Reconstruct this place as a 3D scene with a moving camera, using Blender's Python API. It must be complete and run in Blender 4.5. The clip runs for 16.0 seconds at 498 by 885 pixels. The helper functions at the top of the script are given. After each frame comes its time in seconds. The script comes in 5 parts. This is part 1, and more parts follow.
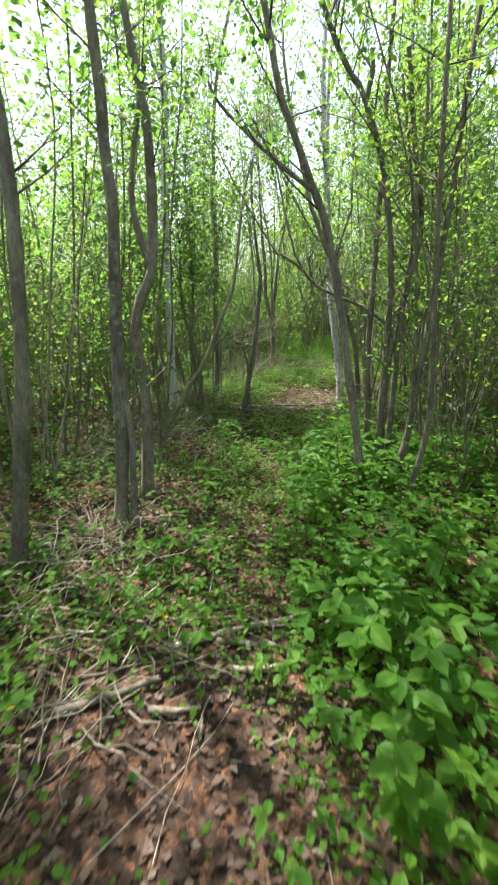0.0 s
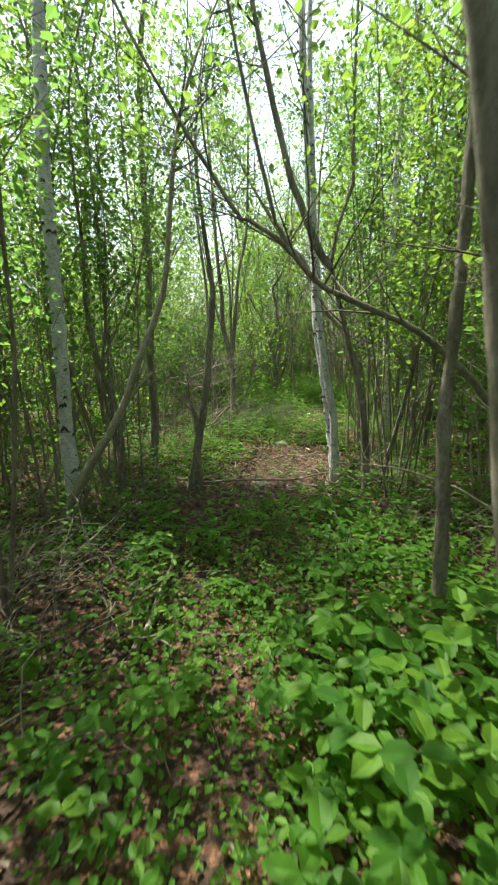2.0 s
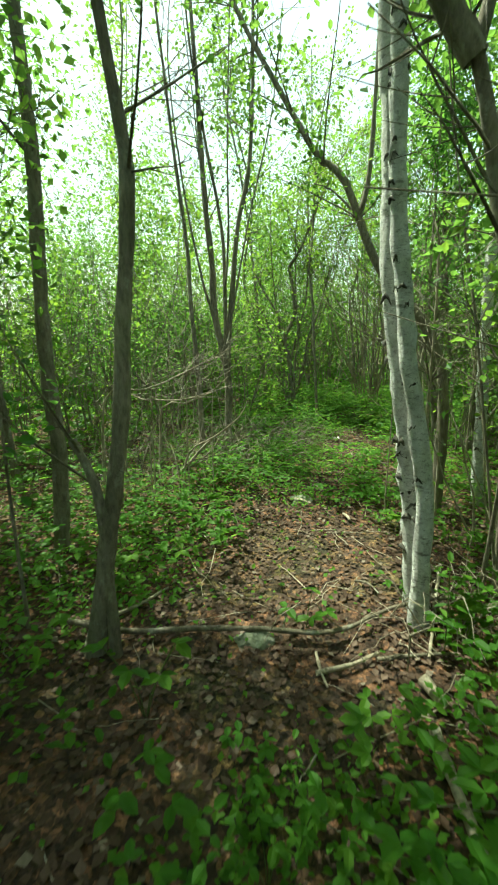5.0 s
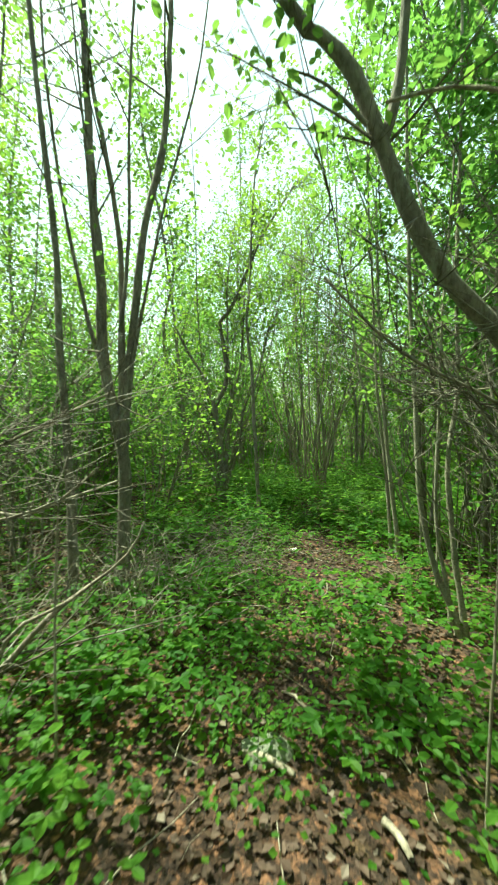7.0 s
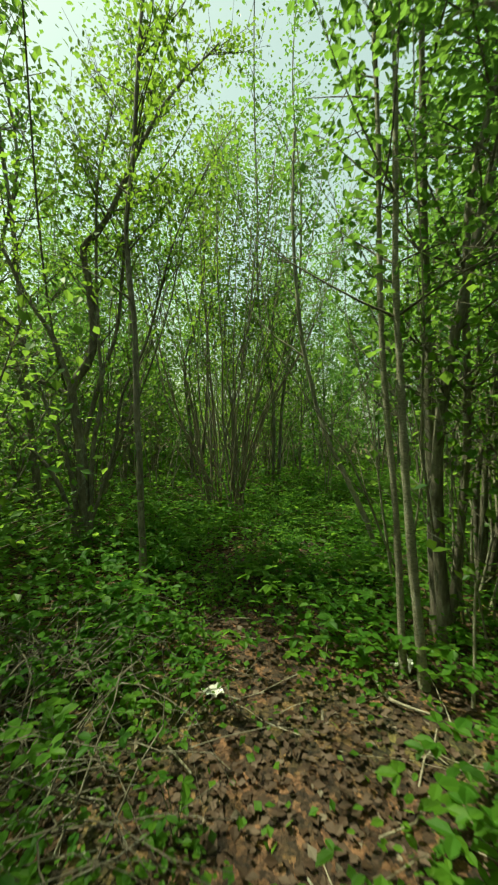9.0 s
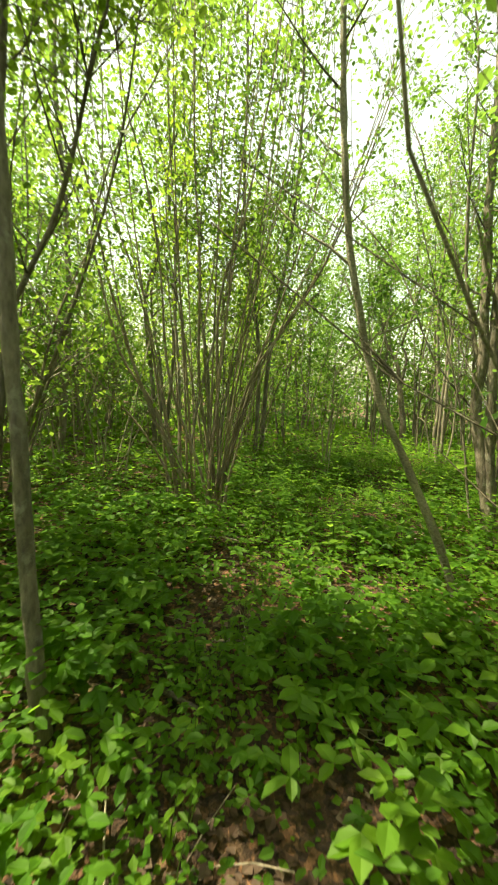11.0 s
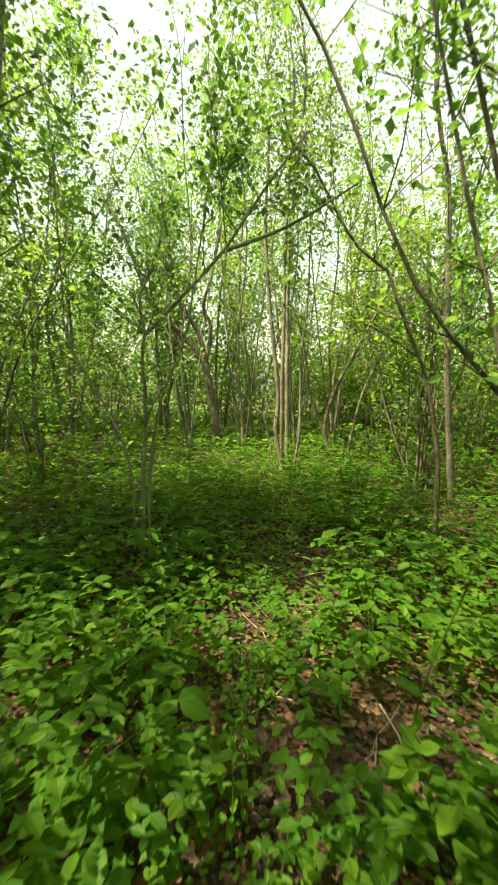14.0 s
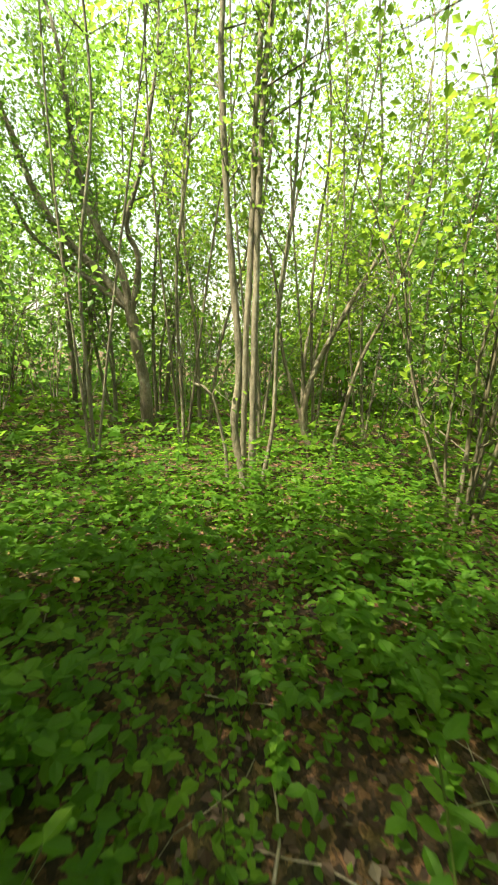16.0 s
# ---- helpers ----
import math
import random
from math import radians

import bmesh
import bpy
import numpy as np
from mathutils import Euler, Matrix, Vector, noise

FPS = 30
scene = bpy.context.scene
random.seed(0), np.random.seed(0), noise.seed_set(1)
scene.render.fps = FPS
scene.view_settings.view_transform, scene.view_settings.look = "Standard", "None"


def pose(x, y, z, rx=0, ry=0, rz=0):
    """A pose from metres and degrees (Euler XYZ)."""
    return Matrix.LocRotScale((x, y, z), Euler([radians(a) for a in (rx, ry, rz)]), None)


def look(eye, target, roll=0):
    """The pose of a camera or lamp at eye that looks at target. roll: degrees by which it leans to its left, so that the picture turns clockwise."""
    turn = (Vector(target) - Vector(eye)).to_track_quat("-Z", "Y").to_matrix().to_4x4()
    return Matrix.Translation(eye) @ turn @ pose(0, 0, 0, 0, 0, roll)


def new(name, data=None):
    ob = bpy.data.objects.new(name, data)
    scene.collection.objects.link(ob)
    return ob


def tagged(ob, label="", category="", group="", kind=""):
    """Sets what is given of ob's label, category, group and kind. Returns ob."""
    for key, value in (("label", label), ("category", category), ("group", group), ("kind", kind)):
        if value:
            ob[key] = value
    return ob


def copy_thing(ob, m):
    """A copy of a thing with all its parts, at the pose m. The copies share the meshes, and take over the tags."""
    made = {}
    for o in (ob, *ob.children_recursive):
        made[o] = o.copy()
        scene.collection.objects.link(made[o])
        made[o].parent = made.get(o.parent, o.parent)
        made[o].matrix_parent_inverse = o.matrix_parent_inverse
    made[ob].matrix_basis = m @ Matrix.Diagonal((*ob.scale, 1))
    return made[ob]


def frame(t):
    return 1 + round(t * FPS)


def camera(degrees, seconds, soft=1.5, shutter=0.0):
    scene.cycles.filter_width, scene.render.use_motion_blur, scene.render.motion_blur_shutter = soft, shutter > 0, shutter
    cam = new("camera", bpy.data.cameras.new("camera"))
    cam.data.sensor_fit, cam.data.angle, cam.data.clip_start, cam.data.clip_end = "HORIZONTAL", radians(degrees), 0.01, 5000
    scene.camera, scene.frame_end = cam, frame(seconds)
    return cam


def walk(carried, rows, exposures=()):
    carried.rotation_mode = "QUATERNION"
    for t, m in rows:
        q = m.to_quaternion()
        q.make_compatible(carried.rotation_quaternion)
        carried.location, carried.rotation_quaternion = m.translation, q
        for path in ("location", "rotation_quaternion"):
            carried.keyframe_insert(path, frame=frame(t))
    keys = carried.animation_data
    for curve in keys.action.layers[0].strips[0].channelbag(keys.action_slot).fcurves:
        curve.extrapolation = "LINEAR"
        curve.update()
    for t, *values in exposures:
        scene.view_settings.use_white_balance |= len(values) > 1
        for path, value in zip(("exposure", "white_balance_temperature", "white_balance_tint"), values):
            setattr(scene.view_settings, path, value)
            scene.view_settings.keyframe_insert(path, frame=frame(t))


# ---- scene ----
cam = camera(62.6, 16.0, 2.0, 0.25)
PATH = [
    (0.0, (0.000, 0.000, 1.500), (0.001, 2.838, 0.528), -1.16),
    (0.5, (0.065, 0.583, 1.427), (0.088, 3.490, 0.686), -1.86),
    (1.0, (0.033, 1.220, 1.353), (0.061, 4.133, 0.638), -1.03),
    (1.5, (0.024, 1.942, 1.284), (0.143, 4.854, 0.573), -1.13),
    (2.0, (0.147, 2.636, 1.316), (0.437, 5.536, 0.606), -0.82),
    (2.5, (0.151, 3.248, 1.247), (0.337, 6.168, 0.588), 1.13),
    (3.0, (0.216, 3.770, 1.218), (0.396, 6.635, 0.347), -2.09),
    (5.5, (0.700, 5.950, 1.170), (0.923, 8.876, 0.548), 0.38),
    (6.0, (0.773, 6.528, 1.224), (1.185, 9.450, 0.683), -0.36),
    (6.5, (0.797, 7.071, 1.172), (1.361, 9.999, 0.838), -0.27),
    (7.0, (0.868, 7.702, 1.077), (1.600, 10.608, 0.950), 0.69),
    (7.5, (1.045, 8.369, 1.034), (2.149, 11.157, 0.959), 4.12),
    (8.0, (1.268, 8.981, 1.041), (2.645, 11.644, 0.951), 4.10),
    (8.5, (1.480, 9.544, 1.049), (2.871, 12.201, 0.964), 0.82),
    (9.0, (1.626, 10.149, 1.009), (3.055, 12.786, 0.934), 2.08),
    (11.5, (2.600, 12.450, 1.020), (4.432, 14.780, 0.558), 4.47),
    (12.0, (2.928, 13.050, 0.986), (5.172, 14.983, 0.508), 3.37),
    (12.5, (3.293, 13.609, 1.037), (5.817, 15.162, 0.566), -0.54),
    (13.0, (3.640, 13.986, 1.025), (6.232, 15.438, 0.606), -4.11),
    (13.5, (4.131, 14.439, 1.059), (6.818, 15.738, 0.750), -0.19),
    (14.0, (4.661, 14.821, 1.006), (7.362, 16.066, 0.615), 1.20),
    (14.5, (5.251, 15.040, 0.989), (7.983, 16.184, 0.514), 1.07),
    (15.0, (5.839, 15.242, 1.036), (8.552, 16.371, 0.432), 1.89),
    (15.5, (6.404, 15.511, 1.030), (9.182, 16.479, 0.444), 2.66),
    (16.0, (6.950, 15.748, 0.975), (9.743, 16.662, 0.371), 3.04),
]
EXPOSURES = [(0.0, 1.65, 6400, 6), (1.0, 1.4, 6400, 8), (2.0, 1.4, 6700, 0), (2.5, 1.4, 6900, -3), (3.0, 1.6, 6900, -8), (5.5, 1.35, 7000, -26), (6.0, 1.45, 6700, -24), (7.0, 1.5, 6800, -26), (7.5, 1.35, 7200, -27), (8.0, 1.15, 7600, -26), (9.0, 0.6, 8100, -27), (11.5, 1.8, 10200, -6), (12.5, 1.8, 10400, -5), (13.5, 1.55, 10000, -7), (14.5, 1.65, 9400, -12), (15.0, 1.75, 11000, -6), (15.5, 1.8, 10400, -7), (16.0, 1.85, 8900, -7)]
walk(cam, [(t, look(eye, target, roll)) for t, eye, target, roll in PATH], EXPOSURES)

# ---- light ----
SUN_AZIMUTH, SUN_HEIGHT = radians(-42), radians(63)
world = bpy.data.worlds.new("sky")
scene.world = world
world.use_nodes = True
sky = world.node_tree.nodes.new("ShaderNodeTexSky")
sky.sky_type, sky.sun_disc = "NISHITA", False
sky.sun_elevation, sky.sun_rotation = SUN_HEIGHT, SUN_AZIMUTH
sky.dust_density, sky.ozone_density, sky.air_density = 3.0, 0.3, 1.6
back = world.node_tree.nodes["Background"]
haze = world.node_tree.nodes.new("ShaderNodeMix")
haze.data_type = "RGBA"
haze.inputs[0].default_value = 0.5
haze.inputs[7].default_value = (3.4, 3.55, 4.2, 1)
world.node_tree.links.new(sky.outputs[0], haze.inputs[6])
world.node_tree.links.new(haze.outputs[2], back.inputs[0])
back.inputs[1].default_value = 0.14
sun = new("sun", bpy.data.lights.new("sun", "SUN"))
sun.data.energy, sun.data.angle, sun.data.color = 5.0, radians(0.6), (1.0, 0.95, 0.86)
sun.matrix_world = look(
    (30 * math.sin(SUN_AZIMUTH) * math.cos(SUN_HEIGHT), 30 * math.cos(SUN_AZIMUTH) * math.cos(SUN_HEIGHT), 30 * math.sin(SUN_HEIGHT)), (0, 0, 0))

# ---- materials ----


def material(name):
    m = bpy.data.materials.new(name)
    m.use_nodes = True
    return m, m.node_tree.nodes, m.node_tree.links, m.node_tree.nodes["Principled BSDF"]


def ramp(nodes, links, fac, stops):
    r = nodes.new("ShaderNodeValToRGB")
    while len(r.color_ramp.elements) < len(stops):
        r.color_ramp.elements.new(0.5)
    for e, (p, c) in zip(r.color_ramp.elements, stops):
        e.position, e.color = p, (*c, 1)
    links.new(fac, r.inputs[0])
    return r.outputs[0]


def noise_tex(nodes, links, scale, detail=4.0, stretch=(1, 1, 1), rough=0.6):
    co = nodes.new("ShaderNodeTexCoord")
    mp = nodes.new("ShaderNodeMapping")
    mp.inputs["Scale"].default_value = stretch
    links.new(co.outputs["Object"], mp.inputs[0])
    n = nodes.new("ShaderNodeTexNoise")
    n.inputs["Scale"].default_value, n.inputs["Detail"].default_value = scale, detail
    n.inputs["Roughness"].default_value = rough
    links.new(mp.outputs[0], n.inputs["Vector"])
    return n.outputs["Fac"]


def mixed(nodes, links, kind, fac, a, b):
    m = nodes.new("ShaderNodeMix")
    m.data_type, m.blend_type = "RGBA", kind
    if isinstance(fac, float):
        m.inputs[0].default_value = fac
    else:
        links.new(fac, m.inputs[0])
    links.new(a, m.inputs[6])
    links.new(b, m.inputs[7])
    return m.outputs[2]


def relief(nodes, links, bsdf, height, strength, distance):
    b = nodes.new("ShaderNodeBump")
    b.inputs["Strength"].default_value, b.inputs["Distance"].default_value = strength, distance
    links.new(height, b.inputs["Height"])
    links.new(b.outputs[0], bsdf.inputs["Normal"])


def leaf_material(name, stops, glow, share=0.45, rough=0.42, differ=0.0):
    """A leaf that lets light through; its tint goes from leaf to leaf by the attribute 'variation'."""
    m, nodes, links, bsdf = material(name)
    at = nodes.new("ShaderNodeAttribute")
    at.attribute_name = "variation"
    col = ramp(nodes, links, at.outputs["Fac"], stops)
    fine = ramp(nodes, links, noise_tex(nodes, links, 60, 3), [(0.3, (0.75, 0.78, 0.7)), (0.7, (1.0, 1.0, 1.0))])
    col = mixed(nodes, links, "MULTIPLY", 1.0, col, fine)
    info = nodes.new("ShaderNodeObjectInfo")
    plant = ramp(nodes, links, info.outputs["Random"], [(0.0, (0.78, 0.92, 1.0)), (0.55, (1.0, 1.0, 1.0)), (1.0, (1.4, 1.18, 0.75))])
    col = mixed(nodes, links, "MULTIPLY", differ, col, plant)
    links.new(col, bsdf.inputs["Base Color"])
    bsdf.inputs["Roughness"].default_value = rough
    bsdf.inputs["Specular IOR Level"].default_value = 0.17
    tr = nodes.new("ShaderNodeBsdfTranslucent")
    tint = nodes.new("ShaderNodeMix")
    tint.data_type, tint.blend_type = "RGBA", "MIX"
    tint.inputs[0].default_value = 0.6
    links.new(col, tint.inputs[6])
    through_leaf = nodes.new("ShaderNodeRGB")
    through_leaf.outputs[0].default_value = (*glow, 1)
    links.new(mixed(nodes, links, "MULTIPLY", 0.8 * differ, through_leaf.outputs[0], plant), tint.inputs[7])
    links.new(tint.outputs[2], tr.inputs["Color"])
    mx = nodes.new("ShaderNodeMixShader")
    mx.inputs[0].default_value = share
    links.new(bsdf.outputs[0], mx.inputs[1])
    links.new(tr.outputs[0], mx.inputs[2])
    links.new(mx.outputs[0], nodes["Material Output"].inputs["Surface"])
    return m


LEAF = leaf_material("tree_leaf", [(0.0, (0.035, 0.105, 0.022)), (0.5, (0.06, 0.15, 0.028)), (1.0, (0.11, 0.20, 0.03))], (0.34, 0.54, 0.10), 0.58, differ=1.0)
HERB = leaf_material("herb_leaf", [(0.0, (0.036, 0.11, 0.016)), (0.5, (0.074, 0.18, 0.024)), (1.0, (0.125, 0.235, 0.03))], (0.31, 0.52, 0.07), 0.54, 0.5)
STALK = leaf_material("herb_stalk", [(0.0, (0.08, 0.12, 0.03)), (1.0, (0.12, 0.16, 0.05))], (0.2, 0.3, 0.05), 0.15)
PETAL = leaf_material("yellow_petal", [(0.0, (0.8, 0.55, 0.02)), (1.0, (0.85, 0.62, 0.03))], (0.8, 0.6, 0.05), 0.3)
DRY = leaf_material("dry_leaf", [(0.0, (0.045, 0.024, 0.016)), (0.5, (0.082, 0.050, 0.039)), (0.9, (0.125, 0.082, 0.068)), (1.0, (0.21, 0.165, 0.14))],
                    (0.22, 0.12, 0.06), 0.12, 0.65)


def bark_material(name, dark, light, moss=0.25, rings=False):
    m, nodes, links, bsdf = material(name)
    broad = noise_tex(nodes, links, 5, 5, (1, 1, 0.35))
    col = ramp(nodes, links, broad, [(0.3, dark), (0.7, light)])
    grain = noise_tex(nodes, links, 48, 6, (1, 1, 0.32 if not rings else 1.8), 0.7)
    col = mixed(nodes, links, "MULTIPLY", 0.75, col, ramp(nodes, links, grain, [(0.35, (0.36, 0.34, 0.32)), (0.58, (1.1, 1.1, 1.1))]))
    pale = nodes.new("ShaderNodeRGB")
    pale.outputs[0].default_value = (0.36, 0.36, 0.31, 1)
    lichen = ramp(nodes, links, noise_tex(nodes, links, 13, 7, (1, 1, 0.7), 0.7), [(0.54, (0, 0, 0)), (0.66, (0.6, 0.6, 0.6))])
    col = mixed(nodes, links, "MIX", lichen, col, pale.outputs[0])
    green = nodes.new("ShaderNodeRGB")
    green.outputs[0].default_value = (0.085, 0.10, 0.045, 1)
    spots = ramp(nodes, links, noise_tex(nodes, links, 3.1, 6), [(0.5, (0, 0, 0)), (0.75, (moss, moss, moss))])
    col = mixed(nodes, links, "MIX", spots, col, green.outputs[0])
    links.new(col, bsdf.inputs["Base Color"])
    bsdf.inputs["Roughness"].default_value = 0.85
    relief(nodes, links, bsdf, grain, 0.9, 0.012)
    return m


BARK = bark_material("grey_brown_bark", (0.10, 0.082, 0.064), (0.30, 0.255, 0.205), 0.5)
WILLOW_BARK = bark_material("willow_bark", (0.085, 0.068, 0.052), (0.25, 0.205, 0.155), 0.45)
HAZEL_BARK = bark_material("hazel_bark", (0.15, 0.11, 0.078), (0.36, 0.285, 0.21), 0.3, True)
POLE_BARK = bark_material("smooth_pole_bark", (0.19, 0.165, 0.12), (0.40, 0.355, 0.27), 0.5, True)
TWIG = bark_material("twig_bark", (0.09, 0.07, 0.052), (0.21, 0.175, 0.135), 0.35)
DEADWOOD = bark_material("weathered_dead_wood", (0.22, 0.175, 0.13), (0.44, 0.375, 0.30), 0.12)


def birch_material():
    m, nodes, links, bsdf = material("birch_bark")
    col = ramp(nodes, links, noise_tex(nodes, links, 14, 8, (1, 1, 0.8), 0.8), [(0.30, (0.28, 0.265, 0.265)), (0.46, (0.52, 0.505, 0.51)), (0.64, (0.76, 0.745, 0.75))])
    scars = noise_tex(nodes, links, 11, 5, (0.6, 0.6, 2.6), 0.6)
    mask = ramp(nodes, links, scars, [(0.60, (1, 1, 1)), (0.69, (0.22, 0.2, 0.19))])
    col = mixed(nodes, links, "MULTIPLY", 0.85, col, mask)
    flecks = noise_tex(nodes, links, 42, 6, (0.9, 0.9, 1.7), 0.75)
    col = mixed(nodes, links, "MULTIPLY", 0.8, col, ramp(nodes, links, flecks, [(0.36, (0.3, 0.28, 0.27)), (0.47, (1, 1, 1))]))
    links.new(col, bsdf.inputs["Base Color"])
    bsdf.inputs["Roughness"].default_value = 0.7
    relief(nodes, links, bsdf, noise_tex(nodes, links, 34, 6, (1, 1, 2.0), 0.75), 1.0, 0.02)
    return m


BIRCH_BARK = birch_material()
SCAR = bark_material("black_scar_bark", (0.03, 0.026, 0.022), (0.075, 0.065, 0.055), 0.1)


def soil_material():
    m, nodes, links, bsdf = material("leaf_strewn_soil")
    a = ramp(nodes, links, noise_tex(nodes, links, 1.3, 5), [(0.3, (0.050, 0.027, 0.017)), (0.52, (0.076, 0.044, 0.030)), (0.68, (0.055, 0.055, 0.022))])
    co = nodes.new("ShaderNodeTexCoord")
    warp = nodes.new("ShaderNodeTexNoise")
    warp.inputs["Scale"].default_value = 30
    links.new(co.outputs["Object"], warp.inputs["Vector"])
    push = nodes.new("ShaderNodeVectorMath")
    push.operation = "MULTIPLY_ADD"
    push.inputs[1].default_value = (0.035, 0.035, 0.035)
    links.new(warp.outputs["Color"], push.inputs[0])
    links.new(co.outputs["Object"], push.inputs[2])
    col = a
    for scale, stops in ((26, [(0.25, (0.4, 0.36, 0.33)), (0.55, (1.0, 0.95, 0.9)), (0.8, (2.3, 2.0, 1.75))]), (58, [(0.25, (0.55, 0.5, 0.46)), (0.75, (1.5, 1.4, 1.3))])):
        vo = nodes.new("ShaderNodeTexVoronoi")
        vo.inputs["Scale"].default_value = scale
        links.new(push.outputs[0], vo.inputs["Vector"])
        col = mixed(nodes, links, "MULTIPLY", 1.0, col, ramp(nodes, links, vo.outputs["Color"], stops))
    links.new(col, bsdf.inputs["Base Color"])
    bsdf.inputs["Roughness"].default_value = 0.95
    relief(nodes, links, bsdf, noise_tex(nodes, links, 34, 6), 1.0, 0.05)
    return m


SOIL = soil_material()

# ---- shape of the ground ----
# (x, y, height): lie of the land along and beside the trail
LIE = [(-3, 0, 0.05), (0, 0, 0.0), (3, 0, 0.05), (0, 1.9, -0.18), (-2, 2.5, -0.1), (2, 2.5, -0.12), (0.2, 3.8, -0.28), (-1.1, 6.0, -0.28), (1.6, 6.4, -0.36),
       (0.5, 5.2, -0.36), (0.75, 6.4, -0.36), (1.5, 8.4, -0.5), (2.1, 9.4, -0.42), (1.2, 9.8, -0.36), (-1.5, 8.5, -0.3), (1.3, 10.2, -0.42), (3.3, 12.7, -0.33),
       (2.0, 11.5, -0.4), (0.7, 11.0, -0.25), (2.6, 12.5, -0.42), (3.4, 13.7, -0.42), (4.2, 16.3, -0.28), (2.2, 15.0, -0.2), (5.2, 15.1, -0.45), (6.9, 15.8, -0.46),
       (10.5, 17.0, -0.32), (12.2, 19.0, -0.3), (8, 13, -0.4), (8, 18, -0.3)]
LIE_A = np.array(LIE)
TRAIL = np.array([(0, -4), (0.0, 0), (0.03, 1.9), (0.2, 3.8), (0.7, 6.0), (0.85, 7.6), (1.25, 9.0), (1.65, 10.2), (2.5, 12.3), (3.3, 13.6), (4.6, 14.8), (6.9, 15.8), (9.0, 16.4)])


def lattice(x, y, seed):
    """Smooth noise from -1 to 1."""
    x0, y0 = np.floor(x), np.floor(y)
    fx, fy = x - x0, y - y0
    fx, fy = fx * fx * (3 - 2 * fx), fy * fy * (3 - 2 * fy)

    def h(a, b):
        s = np.sin(a * 127.1 + b * 311.7 + seed * 74.7) * 43758.5453
        return 2 * (s - np.floor(s)) - 1
    return (h(x0, y0) * (1 - fx) + h(x0 + 1, y0) * fx) * (1 - fy) + (h(x0, y0 + 1) * (1 - fx) + h(x0 + 1, y0 + 1) * fx) * fy


def height(x, y):
    x, y = np.asarray(x, float), np.asarray(y, float)
    w = np.full(x.shape, 1e-4)
    s = -0.3e-4 * np.ones(x.shape)
    for px, py, pz in LIE_A:
        k = np.exp(-((x - px) ** 2 + (y - py) ** 2) / 2.4)
        w, s = w + k, s + k * pz
    return s / w + 0.035 * lattice(x * 1.3, y * 1.3, 1) + 0.02 * lattice(x * 3.7, y * 3.7, 2) + 0.008 * lattice(x * 9, y * 9, 3)


def trail_distance(x, y):
    x, y = np.asarray(x, float), np.asarray(y, float)
    best = np.full(x.shape, 1e9)
    for (ax, ay), (bx, by) in zip(TRAIL, TRAIL[1:]):
        dx, dy = bx - ax, by - ay
        k = np.clip(((x - ax) * dx + (y - ay) * dy) / (dx * dx + dy * dy), 0, 1)
        best = np.minimum(best, np.hypot(x - ax - k * dx, y - ay - k * dy))
    return best


# bare patches of dry leaves: x, y, radius, depth
BARE = [(-0.45, 1.0, 0.7, 1.7), (-1.0, 2.7, 0.6, 1.1), (-0.75, 3.6, 0.45, 0.9), (-0.9, 5.0, 0.5, 1.0), (0.1, 6.3, 0.3, 0.6), (1.1, 7.4, 0.9, 1.2), (1.45, 8.6, 0.75, 1.1), (0.3, 7.2, 0.9, 0.6),
        (2.1, 8.2, 0.35, 0.8), (2.4, 11.5, 0.55, 0.9), (2.9, 12.2, 0.35, 0.6), (3.6, 12.9, 0.3, 0.5), (4.6, 13.9, 0.3, 0.5), (6.1, 15.0, 0.3, 0.6), (8.2, 15.4, 0.45, 0.7), (8.9, 16.2, 0.3, 0.6),
        (3.93, 14.59, 0.28, 1.2), (3.55, 13.93, 0.32, 1.3), (4.98, 13.86, 0.22, 1.1), (4.73, 14.2, 0.2, 1.1), (6.52, 14.78, 0.28, 1.2), (5.52, 14.87, 0.2, 1.1), (5.88, 15.27, 0.2, 1.0),
        (7.36, 15.5, 0.25, 1.1), (6.79, 15.89, 0.25, 1.1), (9.22, 14.93, 0.4, 1.0), (7.7, 15.65, 0.25, 1.1), (2.97, 11.45, 0.45, 1.1), (3.01, 12.69, 0.3, 1.0), (1.76, 9.84, 0.28, 1.1)]


def lush(x, y):
    """How thickly herbs grow, from 0 to 1."""
    v = np.where(y < 6.5, 1.0, np.where(y < 11.8, 0.88, 1.16)) + 0.45 * lattice(x * 1.1, y * 1.1, 5) + 0.3 * lattice(x * 3.1, y * 3.1, 6)
    for px, py, r, d in BARE:
        v = v - d * np.exp(-((x - px) ** 2 + (y - py) ** 2) / (r * r))
    return np.clip(v, 0, 1)


# ---- mesh tools ----


